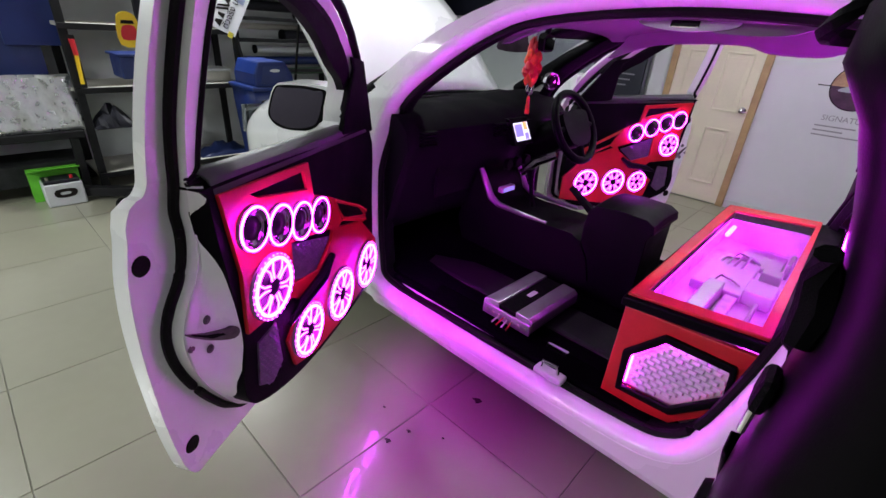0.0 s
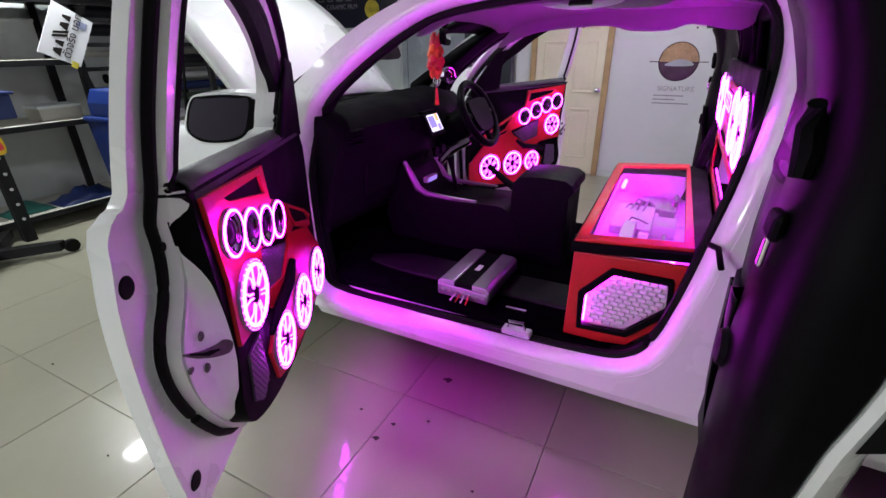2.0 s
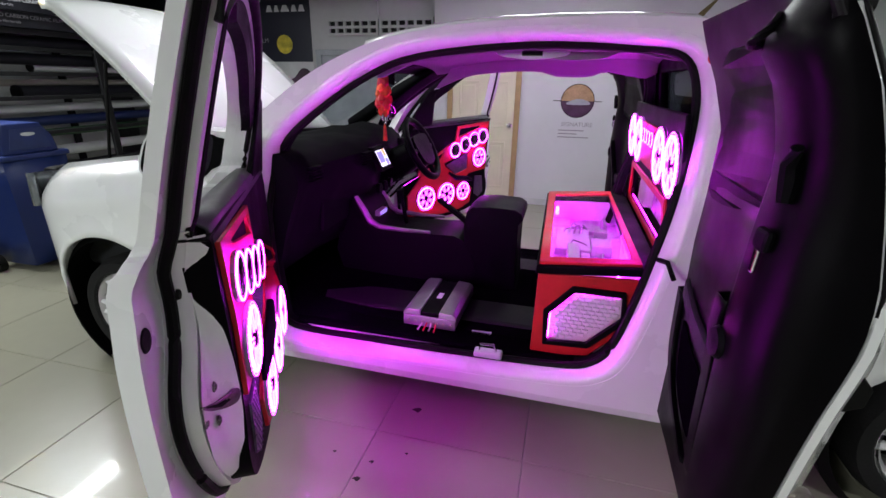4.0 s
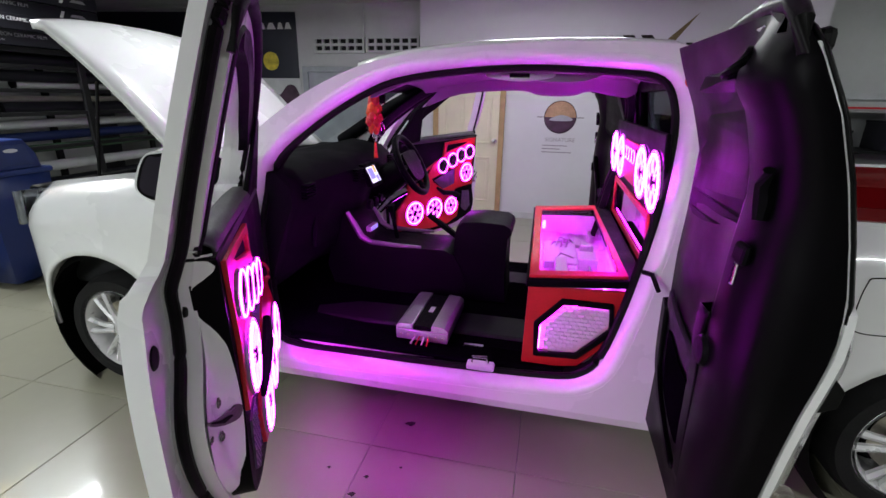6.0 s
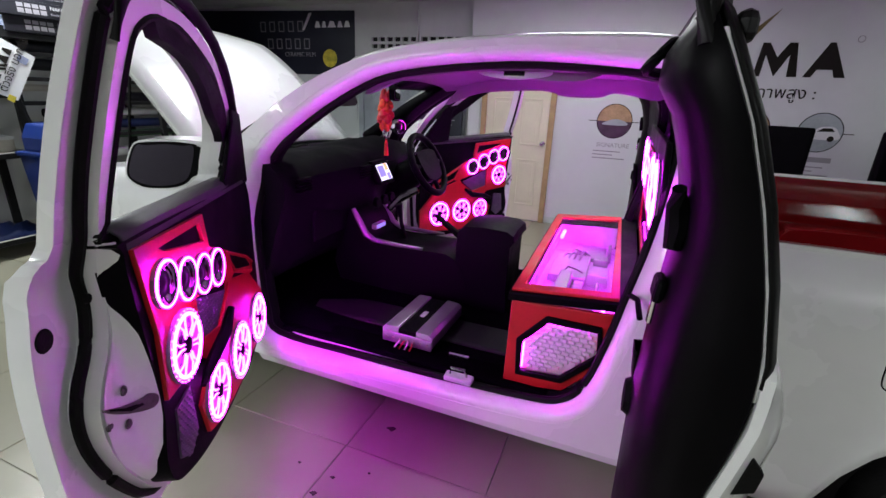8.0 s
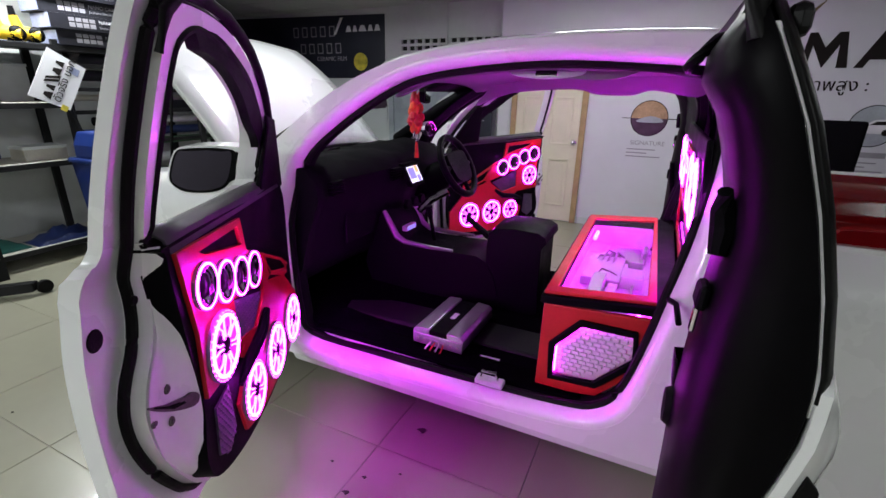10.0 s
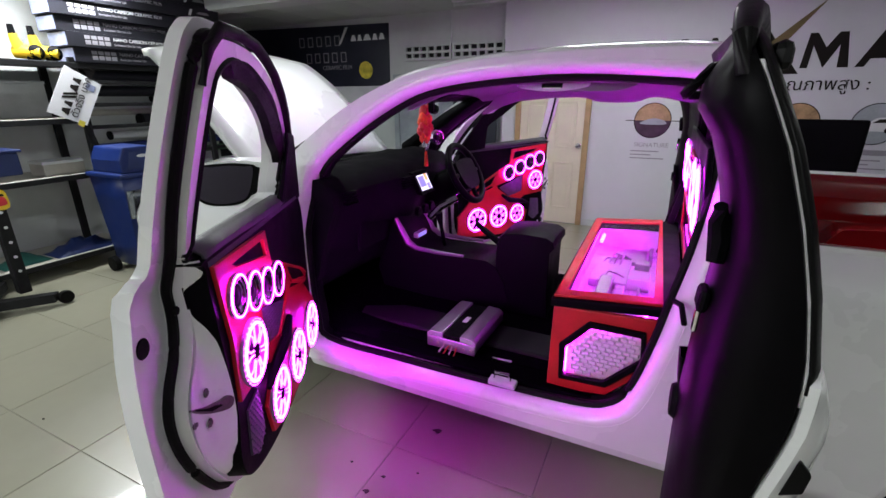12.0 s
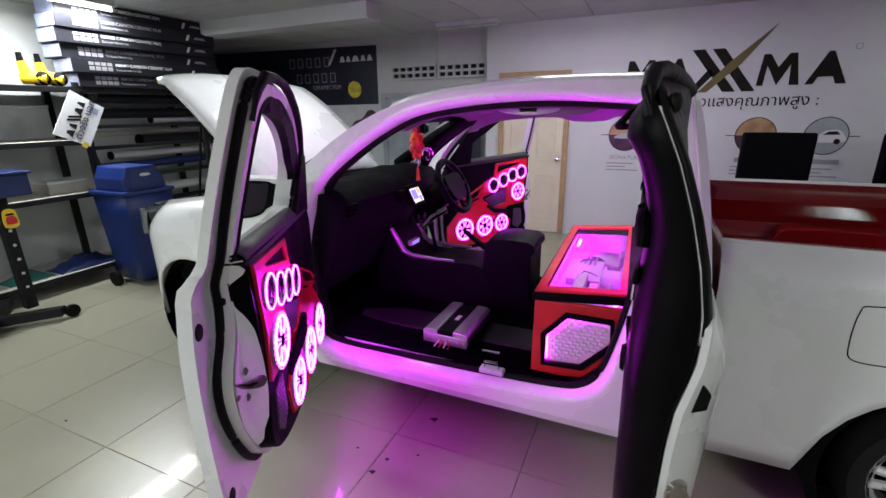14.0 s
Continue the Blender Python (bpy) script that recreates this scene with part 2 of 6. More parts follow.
class Shape:
    """Collects vertices and faces of one mesh."""

    def __init__(self):
        self.v, self.f = [], []

    def add(self, verts, faces, at=None):
        k = len(self.v)
        self.v += [tuple(at(*p)) if at else tuple(p) for p in verts]
        self.f += [[k + i for i in f] for f in faces]
        return self

    def box(self, lo, hi, at=None):
        (a, b, c), (d, e, g) = lo, hi
        return self.add([(a, b, c), (d, b, c), (d, e, c), (a, e, c), (a, b, g), (d, b, g), (d, e, g), (a, e, g)],
                        [(0, 3, 2, 1), (4, 5, 6, 7), (0, 1, 5, 4), (1, 2, 6, 5), (2, 3, 7, 6), (3, 0, 4, 7)], at)

    def prism(self, outline, at, h0, h1, holes=()):
        """A flat outline with holes, raised from h0 to h1; at(a, b, h) lays it into the world."""
        loops = [list(outline)] + [list(h) for h in holes]
        flat = [p for l in loops for p in l]
        tris = tessellate_polygon([[Vector((p[0], p[1], 0)) for p in l] for l in loops])
        n = len(flat)
        self.add([(p[0], p[1], h0) for p in flat] + [(p[0], p[1], h1) for p in flat],
                 [t for t in tris] + [tuple(n + i for i in reversed(t)) for t in tris] + [
                     (s + i, s + (i + 1) % len(l), n + s + (i + 1) % len(l), n + s + i)
                     for s, l in zip(np.cumsum([0] + [len(q) for q in loops[:-1]]).tolist(), loops) for i in range(len(l))], at)
        return self

    def tube(self, pts, r, n=8, closed=False, at=None):
        pts = [Vector(p) for p in pts]
        k, rings = len(pts), []
        for i, p in enumerate(pts):
            d = (pts[(i + 1) % k] - pts[i - 1]) if closed else (pts[min(i + 1, k - 1)] - pts[max(i - 1, 0)])
            d.normalize()
            a = d.cross(Vector((0, 0, 1)) if abs(d.z) < 0.9 else Vector((1, 0, 0))).normalized()
            b = d.cross(a)
            rr = r[i] if isinstance(r, (list, tuple)) else r
            rings += [p + (a * math.cos(math.tau * j / n) + b * math.sin(math.tau * j / n)) * rr for j in range(n)]
        f = [(i * n + j, i * n + (j + 1) % n, ((i + 1) % k) * n + (j + 1) % n, ((i + 1) % k) * n + j) for i in range(k if closed else k - 1) for j in range(n)]
        if not closed:
            f += [tuple(range(n)), tuple(range((k - 1) * n, k * n))]
        return self.add(rings, f, at)

    def lathe(self, profile, at, n=24):
        """profile of (radius, height) turned about the axis; at(a, b, h) lays it."""
        v = [(r * math.cos(math.tau * j / n), r * math.sin(math.tau * j / n), h) for r, h in profile for j in range(n)]
        f = [(i * n + j, i * n + (j + 1) % n, (i + 1) * n + (j + 1) % n, (i + 1) * n + j) for i in range(len(profile) - 1) for j in range(n)]
        return self.add(v, f, at)

    def grid(self, rows, at=None, close=False):
        n = len(rows[0])
        return self.add([p for r in rows for p in r], [(i * n + j, i * n + j + 1, (i + 1) * n + j + 1, (i + 1) * n + j) for i in range(len(rows) - 1) for j in range(n - 1)]
                        + ([(i * n + n - 1, i * n, (i + 1) * n, (i + 1) * n + n - 1) for i in range(len(rows) - 1)] if close else []), at)

    def make(self, name, mat, parent=None, label="", smooth=False, bevel=0.0, solid=0.0):
        me = bpy.data.meshes.new(name)
        me.from_pydata(self.v, [], self.f)
        bm = bmesh.new()
        bm.from_mesh(me)
        bmesh.ops.recalc_face_normals(bm, faces=bm.faces)
        bm.to_mesh(me)
        bm.free()
        me.materials.append(mat)
        if smooth:
            me.polygons.foreach_set("use_smooth", [True] * len(me.polygons))
            me.set_sharp_from_angle(angle=radians(40))
        ob = new(name, me)
        if parent:
            ob.parent = parent
            if parent.type == "EMPTY":
                ob.matrix_parent_inverse = Matrix.Translation(-parent.location)
        if solid:
            md = ob.modifiers.new("thick", "SOLIDIFY")
            md.thickness, md.offset = solid, -1
        if bevel:
            md = ob.modifiers.new("edge", "BEVEL")
            md.width, md.segments, md.limit_method, md.angle_limit = bevel, 2, "ANGLE", radians(35)
        if label:
            ob["label"] = label
        return ob


def thing(name, label, category, at=(0, 0, 0), group="", kind=""):
    e = new(name)
    e.location = at
    e.empty_display_size = 0.1
    return tagged(e, label, category, group, kind)


def flat_xy(a, b, h):
    return (a, b, h)


def words(name, body, size, m, mat, parent=None, deep=0.002, align="CENTER", kind=""):
    """Raised lettering as a mesh at the pose m."""
    cu = bpy.data.curves.new(name, "FONT")
    cu.body, cu.size, cu.extrude, cu.align_x = body, size, deep, align
    tmp = bpy.data.objects.new(name, cu)
    scene.collection.objects.link(tmp)
    bpy.context.view_layer.update()
    me = bpy.data.meshes.new_from_object(tmp.evaluated_get(bpy.context.evaluated_depsgraph_get()))
    bpy.data.objects.remove(tmp)
    me.transform(m)
    me.materials.clear()
    me.materials.append(mat)
    ob = new(name, me)
    if parent:
        ob.parent = parent
        if parent.type == "EMPTY":
            ob.matrix_parent_inverse = Matrix.Translation(-parent.location)
    return ob

# ---- the room ----
X0, X1, Y0, Y1, H = -5.5, 5.2, -4.2, 5.42, 2.62
PITCH = 0.655
structure = dict(kind="structure")
tagged(Shape().box((-7.3, Y0 - 0.2, -0.15), (X1 + 0.2, 6.2, -0.004)).make("floor", GROUT), "cream polished ceramic tile floor with dark joints", "floor", kind="structure")


def wall(name, lo, hi, mat, label):
    return tagged(Shape().box(lo, hi).make(name, mat), label, "wall", kind="structure")


wall_logo = wall("wall_north", (-2.0, Y1, 0), (2.35, Y1 + 0.12, H), WALL, "white painted wall with large printed lettering")
wall("wall_north_recess", (-7.2, 5.62, 0), (-2.0, 5.77, H + 0.2), WALL2, "grey white plaster wall with vent blocks")
wall("wall_north_bay", (2.35, 5.9, 0), (X1 + 0.15, 6.05, H), WALL2, "grey plaster wall behind the workbench")
wall("wall_west", (X0 - 0.15, Y0 - 0.15, 0), (X0, 3.95, H + 0.2), WALL2, "grey white plaster wall behind the shelves")
# the corner's shade is put into the dark colour of these two walls
wall("wall_west_return", (-7.2, 3.8, 0), (X0 - 0.15, 3.95, H + 0.2), SHADEWALL, "return wall of the corner, its shade put into the colour")
wall("wall_west_corner", (-7.2, 3.95, 0), (-7.05, 5.62, H + 0.2), SHADEWALL, "wall of the corner, its shade put into the colour")
# unseen walls, darkened so that mirror reflections and fill stay dim
wall("wall_east", (X1, Y0 - 0.15, 0), (X1 + 0.15, 5.9, H), SHADEWALL, "unseen end wall, darkened to reflect little light")
wall("wall_south", (X0, Y0 - 0.15, 0), (X1, Y0, H), SHADEWALL, "unseen wall, darkened to reflect little light")

# ceiling of tiles in a thin grid, with a beam along the west shelves
ce = Shape().box((-7.2, Y0 - 0.15, H + 0.02), (X1 + 0.15, 6.05, H + 0.1))
for i in range(-3, 18):
    for j in range(17):
        a, b = X0 + i * 0.6, Y0 + j * 0.6
        if a < X1 and b < 5.9 and (i >= 0 or b > 3.95):
            ce.box((a + 0.006, b + 0.006, H), (min(a + 0.594, X1), min(b + 0.594, 5.9), H + 0.025))
tagged(ce.make("ceiling", CEIL), "grey suspended ceiling of square tiles", "ceiling", kind="structure")
tagged(Shape().box((X0, 3.55, 2.47), (-2.6, 3.8, H + 0.005)).make("ceiling_beam", WALL2), "white boxed ceiling beam", "beam", kind="structure")

# tube lamps on the ceiling, known ones and ones added for light
def tube_lamp(x, y, along, lit, length=1.2):
    lamp = thing("tube_lamp", "white ceiling batten with a fluorescent tube, in a partly added set" + ("" if lit else ", unlit"), "ceiling light", (x, y, H))
    at = (lambda a, b, h: (x + a, y + b, H + h)) if along == "x" else (lambda a, b, h: (x + b, y + a, H + h))
    l = length / 2
    Shape().box((-l - 0.03, -0.045, -0.045), (l + 0.03, 0.045, 0), at).make("housing", PALE, lamp, bevel=0.008)
    Shape().tube([at(-l, 0, -0.065), at(l, 0, -0.065)], 0.014, 10).make("tube", TUBE if lit else PALE, lamp, smooth=True)
    for s in (-1, 1):
        Shape().box((s * l - 0.012, -0.02, -0.085), (s * l + 0.012, 0.02, -0.045), at).make("holder", PALE, lamp)


tube_lamp(-4.75, 1.9, "y", True)
tube_lamp(-2.1, 4.98, "x", False, 0.75)
tube_lamp(-2.07, 1.97, "x", True, 0.4)
# five battens added to brighten truck, floor and walls; no fittings known here
for p in ((-4.3, -1.0), (-2.6, -3.2), (2.6, -1.2), (3.0, 4.2), (-0.4, 3.7)):
    tube_lamp(*p, "x", True)
# area lights under every lit batten, the added ones too
for p in ((-4.75, 1.9, 0.15, 1.2, 40), (-4.3, -1.0, 1.2, 0.15, 10), (-2.6, -3.2, 1.2, 0.15, 105), (2.6, -1.2, 1.2, 0.15, 28), (3.0, 4.2, 1.2, 0.15, 2.5), (-2.07, 1.97, 0.4, 0.06, 7), (-0.4, 3.7, 1.2, 0.15, 17)):
    la = bpy.data.lights.new("tube_light", "AREA")
    la.shape, la.size, la.size_y, la.energy, la.color = "RECTANGLE", p[2], p[3], p[4], (0.94, 0.98, 1.0)
    ob = new("tube_light", la)
    ob.location = (p[0], p[1], H - 0.09)

# ---- the pickup truck ----
YC = 1.945          # the truck's middle line
truck = thing("pickup_truck", "white extended cab pickup truck with doors and bonnet open", "pickup truck", (-0.8, YC, 0))


def side_y(z):
    return 1.2 + (0.25 * (z - 0.95) if z > 0.95 else 0.0) + (0.12 * (0.42 - z) if z < 0.42 else 0)


def near(a, b, h):
    return (a, side_y(b) + h, b)


def far(a, b, h):
    return (a, 2 * YC - side_y(b) - h, b)


OPENING = smooth_line([(-1.5, 0.375), (-1.1, 0.365), (-0.65, 0.372), (-0.27, 0.39), (-0.14, 0.425), (-0.065, 0.52), (-0.01, 0.73), (0.025, 0.92), (0.065, 1.12), (0.09, 1.36), (0.08, 1.5), (0.025, 1.59),
                       (-0.12, 1.615), (-0.49, 1.63), (-0.91, 1.592), (-1.13, 1.515), (-1.37, 1.36), (-1.51, 1.22), (-1.565, 1.0), (-1.575, 0.75), (-1.56, 0.5)], 4)
OUTER = smooth_line([(-1.66, 1.29), (-1.43, 1.465), (-1.23, 1.575), (-1.02, 1.645), (-0.69, 1.692), (-0.29, 1.706), (0.05, 1.695), (0.14, 1.66), (0.185, 1.54), (0.225, 1.33), (0.255, 1.13)], 4, False) + [
    (0.27, 1.0), (0.27, 0.27), (-0.6, 0.27), (-1.66, 0.27), (-1.72, 0.6), (-1.72, 1.2)]


def subdivided(loop, step=0.12):
    out = []
    for i, p in enumerate(loop):
        q = loop[(i + 1) % len(loop)]
        k = max(1, int(math.dist(p, q) / step))
        out += [(p[0] + (q[0] - p[0]) * s / k, p[1] + (q[1] - p[1]) * s / k) for s in range(k)]
    return out


def offset(loop, d):
    """The loop pushed outwards by d."""
    n = len(loop)
    area = sum(loop[i - 1][0] * loop[i][1] - loop[i][0] * loop[i - 1][1] for i in range(n))
    out = []
    for i in range(n):
        a, b = loop[i - 1], loop[(i + 1) % n]
        tx, ty = b[0] - a[0], b[1] - a[1]
        k = math.hypot(tx, ty) or 1
        sg = 1 if area > 0 else -1
        out.append((loop[i][0] + sg * d * ty / k, loop[i][1] - sg * d * tx / k))
    return out


for at in (near, far):
    Shape().prism(subdivided(OUTER), at, 0.0, 0.04, [offset(OPENING, 0.05)]).make("cab_side", PAINT, truck, smooth=True, bevel=0.01)
    # rounded jamb that rolls into the opening
    Shape().grid([[at(x, z, h) for x, z in offset(OPENING, e)] for e, h in ((0.055, 0.002), (0.04, 0.0), (0.022, 0.01), (0.008, 0.03), (0.0, 0.06), (-0.002, 0.075))], close=True).make("door_jamb", JAMB, truck, smooth=True)
    Shape().grid([[at(x, z, h) for x, z in offset(OPENING, e)] for e, h in ((0.0, 0.07), (-0.01, 0.085), (-0.01, 0.13), (0.02, 0.17))], close=True).make("jamb_trim", SOFT, truck, "black trim inside the door opening", smooth=True)
    Shape().tube([at(x, z, 0.068) for x, z in offset(OPENING, -0.008)], 0.015, 8, True).make("door_seal", RUBBER, truck, "black rubber door seal", smooth=True)
    s = 1 if at is near else -1
    Shape().prism([(0.03, 0.275), (0.03, 0.33), (0.12, 0.385), (0.2, 0.385), (0.2, 0.2), (0.06, 0.2)], (lambda a, b, h, s=s: (h, YC + s * (1.2 - YC + a), b)), -1.62, 0.2).make("sill", JAMB, truck, "white painted door sill", bevel=0.012)
    Shape().box((-1.5, 0.09, 0.385), (-0.2, 0.22, 0.412), (lambda a, b, c, s=s: (a, YC + s * (1.2 - YC + b), c))).make("sill_trim", CARPET, truck, "black sill trim", bevel=0.02)
    Shape().prism(smooth_line([(-1.6, 0.4), (-1.6, 1.1), (-1.75, 1.15), (-1.95, 1.1), (-1.95, 0.4)], 3), at, 0.06, 0.09).make("kick_panel", CARPET, truck)


def roof_edge(x):
    xs = [p[0] for p in OUTER[:37]]
    zs = [p[1] for p in OUTER[:37]]
    return float(np.interp(x, xs, zs))


# roof skin, headliner, rear wall
rows, lin = [], []
for i in range(15):
    x = -1.12 + 1.26 * i / 14
    z = roof_edge(x)
    y0, y1 = side_y(z), 2 * YC - side_y(z)
    rows.append([(x - 0.14 * math.sin(math.pi * j / 12) * (1 - i / 14), y0 + (y1 - y0) * j / 12, z - 0.002 + 0.055 * math.sin(math.pi * j / 12) ** 0.6) for j in range(13)])
    lin.append([(x + (0 if i else 0.0), y0 + 0.1 + (y1 - y0 - 0.2) * j / 12, min(z, 1.70) - 0.085 + 0.05 * math.sin(math.pi * j / 12) ** 0.5) for j in range(13)])
Shape().grid(rows).make("roof", PAINT, truck, smooth=True, solid=0.02)
Shape().grid(lin).make("headliner", HEADLINER, truck, "pale fabric headliner lit pink", smooth=True, solid=0.015)
for at in (near, far):
    # headliner edge that hangs over the door with a grab handle recess
    Shape().prism(smooth_line([(-1.12, 1.5), (-0.9, 1.575), (-0.55, 1.6), (-0.42, 1.575), (-0.25, 1.575), (-0.15, 1.6), (0.05, 1.57), (0.05, 1.64), (-0.5, 1.68), (-0.9, 1.66)], 4), (at if at is near else (lambda a, b, h: far(a, b - 0.05 * (b < 1.62), h))), 0.14, 0.17).make("roof_rail_trim", HEADLINER, truck, smooth=True)
rw = Shape().prism([(1.26, 0.4), (2 * YC - 1.26, 0.4), (2 * YC - 1.28, 0.95), (2 * YC - 1.43, 1.62), (1.43, 1.62), (1.28, 0.95)], lambda a, b, h: (0.215 + h - 0.18 * max(0, b - 0.95), a, b), 0, 0.03, [[(1.5, 1.2), (1.56, 1.55), (2 * YC - 1.56, 1.55), (2 * YC - 1.5, 1.2)]])
rw.make("rear_wall", VINYL, truck, "black trimmed rear cab wall", bevel=0.01)
Shape().prism([(1.48, 1.18), (1.55, 1.57), (2 * YC - 1.55, 1.57), (2 * YC - 1.48, 1.18)], lambda a, b, h: (0.235 + h - 0.18 * max(0, b - 0.95), a, b), 0, 0.005).make("rear_window", glass("dark_glass", (0.25, 0.27, 0.3), 0.1), truck)
Shape().prism([(1.2, 0.27), (2 * YC - 1.2, 0.27), (2 * YC - 1.2, 0.95), (2 * YC - 1.37, 1.66), (1.37, 1.66), (1.2, 0.95)], lambda a, b, h: (0.256 + h - 0.18 * max(0, b - 0.95), a, b), 0, 0.012, [[(1.48, 1.18), (1.55, 1.57), (2 * YC - 1.55, 1.57), (2 * YC - 1.48, 1.18)]]).make("cab_back", PAINT, truck, bevel=0.01)
# cabin floor with tunnel
fl = Shape()
prof = [(1.33, 0.41), (1.6, 0.405), (1.7, 0.415), (1.78, 0.452), (2.12, 0.452), (2.19, 0.415), (2.3, 0.405), (2.56, 0.41)]
fl.grid([[(x, y, z + (0.02 if x < -1.45 else 0)) for y, z in prof] for x in (-1.95, -1.6, -1.2, -0.8, -0.4, 0.2)])
fl.make("cabin_floor", CARPET, truck, "black carpeted cabin floor, seats removed", smooth=True, solid=0.05)
Shape().box((-1.98, 1.25, 0.3), (-1.93, 2.64, 1.1)).make("firewall", CARPET, truck)

# windscreen and pillars
ws = [[(-2.02 + 0.12 * abs(j / 8 - 0.5) ** 2 * 4 + s * (0.9 - 0.12 * abs(j / 8 - 0.5) ** 2 * 0.6) , 1.3 + s * 0.12 + (1.29 - s * 0.24) * j / 8, 1.2 + s * 0.46) for j in range(9)] for s in (0, 0.5, 1)]
w = Shape().grid(ws).make("windscreen", GLASS, truck, smooth=True)
w.visible_shadow = False
for sg in (1, -1):
    Shape().tube([(-1.78, YC + sg * (1.3 - YC), 1.2), (-1.4, YC + sg * (1.37 - YC), 1.43), (-1.2, YC + sg * (1.395 - YC), 1.54), (-1.05, YC + sg * (1.43 - YC), 1.6)], [0.045, 0.04, 0.032, 0.012], 10).make("pillar_trim", BLACK, truck, smooth=True)
Shape().box((-2.15, 1.3, 1.14), (-1.8, 2.59, 1.19)).make("cowl", BLACK, truck, bevel=0.01)

# front wings: sheets from x sections
def wing(sgn_, name="front_wing"):
    rows = []
    for i in range(36):
        x = -3.14 + 1.52 * i / 35
        top = float(np.interp(x, [-3.14, -3.08, -2.97, -2.8, -2.3, -1.6], [0.84, 0.95, 1.02, 1.07, 1.14, 1.21]))
        d = 0.4 ** 2 - (x + 2.46) ** 2
        bot = 0.36 + math.sqrt(d) if d > 0 else (0.3 if x < -2.46 else 0.29)
        row = []
        for k in range(13):
            z = bot + (top - bot) * k / 12
            y = 1.185 + 0.33 * (max(0, -2.66 - x) / 0.48) ** 2.3 + 0.16 * max(0, (z - top + 0.2) / 0.2) ** 2.2 + (0.05 * (0.42 - z) if z < 0.42 else 0)
            if d > 0 and k < 3:
                y -= 0.012 * (3 - k) / 3
            row.append((x, YC + sgn_ * (y - YC), z))
        rows.append(row)
    Shape().grid(rows).make(name, PAINT, truck, smooth=True, solid=0.02)


for s in (1, -1):
    wing(s)
# nose, grille, bumper, engine bay
Shape().grid([[(-3.16 - 0.06 * math.sin(math.pi * j / 10) + (0.02 if k in (0, 4) else 0), 1.5 + 0.89 * j / 10, 0.32 + 0.5 * k / 4) for j in range(11)] for k in range(5)]).make("bumper", PAINT, truck, smooth=True, solid=0.03)
Shape().box((-3.2, 1.5, 0.82), (-3.1, 2.39, 1.0)).make("grille", BLACK, truck, bevel=0.02)
Shape().box((-2.85, 1.36, 0.5), (-2.05, 2.53, 1.02)).make("engine", DARKROOM, truck, "dark engine parts under the open bonnet", bevel=0.04)
for s in (1, -1):
    Shape().grid([[(-3.07 + 0.17 * (k / 4) ** 1.6 + 0.004 * j, YC + s * (1.47 - 0.24 * math.sin(k / 4 * 1.5) - YC), 0.83 + 0.17 * j / 4 + 0.035 * k / 4) for k in range(5)] for j in range(5)]).make("headlamp", LAMPGLASS, truck, "clear smoky headlamp", smooth=True, solid=0.02)

# bonnet, raised
hood = []
for i in range(13):
    s = i / 12
    row = []
    for j in range(15):
        q = j / 14 * 2 - 1
        half = 0.63 - 0.06 * s ** 3
        x = -1.9 - 0.98 * s + 0.16 * abs(q) ** 3 * s ** 2
        z = 1.22 + 0.70 * s - 0.06 * abs(q) ** 2.5 + 0.1 * math.sin(math.pi * s) - (0.05 * (s - 0.85) / 0.15 if s > 0.85 else 0)
        row.append((x, YC + q * half, z))
    hood.append(row)
Shape().grid(hood).make("bonnet", PAINT, truck, "white bonnet propped open", smooth=True, solid=0.035)
Shape().tube([(-2.6, 1.42, 1.02), (-2.5, 1.45, 1.55)], 0.008, 6).make("bonnet_stay", RUBBER, truck)

# round red sticker on the cab corner
st_ = Shape().prism(circle(0.1, 1.575, 0.022, 20), near, -0.003, -0.001).make("sticker", WHITEINK, truck, "small round no-smoking sticker")
Shape().prism(circle(0.1, 1.575, 0.022, 20), near, -0.005, -0.003, [circle(0.1, 1.575, 0.016, 20)]).make("sticker_ring", REDP, st_)

# load bed
def bed_side(sgn_):
    rows = []
    top = 1.13 if sgn_ > 0 else 1.17
    for i in range(44):
        x = 0.29 + 2.35 * i / 43
        d = 0.43 ** 2 - (x - 1.06) ** 2
        bot = 0.3 + math.sqrt(d) if d > 0 else 0.3
        rows.append([])
        for k in range(12):
            z = bot + (top - bot) * k / 11
            y = 1.185 + 0.055 * max(0, (z - 0.98) / 0.12) ** 2 + (0.1 * (0.45 - z) if z < 0.45 else 0) - (0.012 * (3 - k) / 3 if d > 0 and k < 3 else 0)
            rows[-1].append((x, YC + sgn_ * (y - YC), z))
        rows[-1] += [(x, YC + sgn_ * (1.27 - YC), top + 0.015), (x, YC + sgn_ * (1.33 - YC), top + 0.005)]
    Shape().grid(rows).make("bed_side", PAINT, truck, smooth=True, solid=0.02)
    Shape().grid([[(x, YC + sgn_ * (1.33 - YC), z) if k != 2 else (x, YC + sgn_ * (1.375 - YC), z) for x in np.linspace(0.33, 2.6, 20)] for k, z in enumerate((top + 0.008, top - 0.04, top - 0.1, 0.75, 0.7))]).make("bed_liner_side", REDPAINT, truck, "glossy red load bed wall", smooth=True, solid=0.02)


for s in (1, -1):
    bed_side(s)
Shape().box((0.31, 1.3, 0.68), (2.62, 2.59, 0.71)).make("bed_floor", REDPAINT, truck, bevel=0.005)
for i in range(9):
    Shape().box((0.4, 1.4 + i * 0.125, 0.71), (2.55, 1.45 + i * 0.125, 0.722)).make("bed_rib", REDPAINT, truck, bevel=0.004)
for i in range(9):
    x = 0.55 + 0.22 * i
    Shape().box((x, 2.46, 0.74), (x + 0.1, 2.555, 0.93)).make("bed_rib", REDPAINT, truck, smooth=True, bevel=0.025)
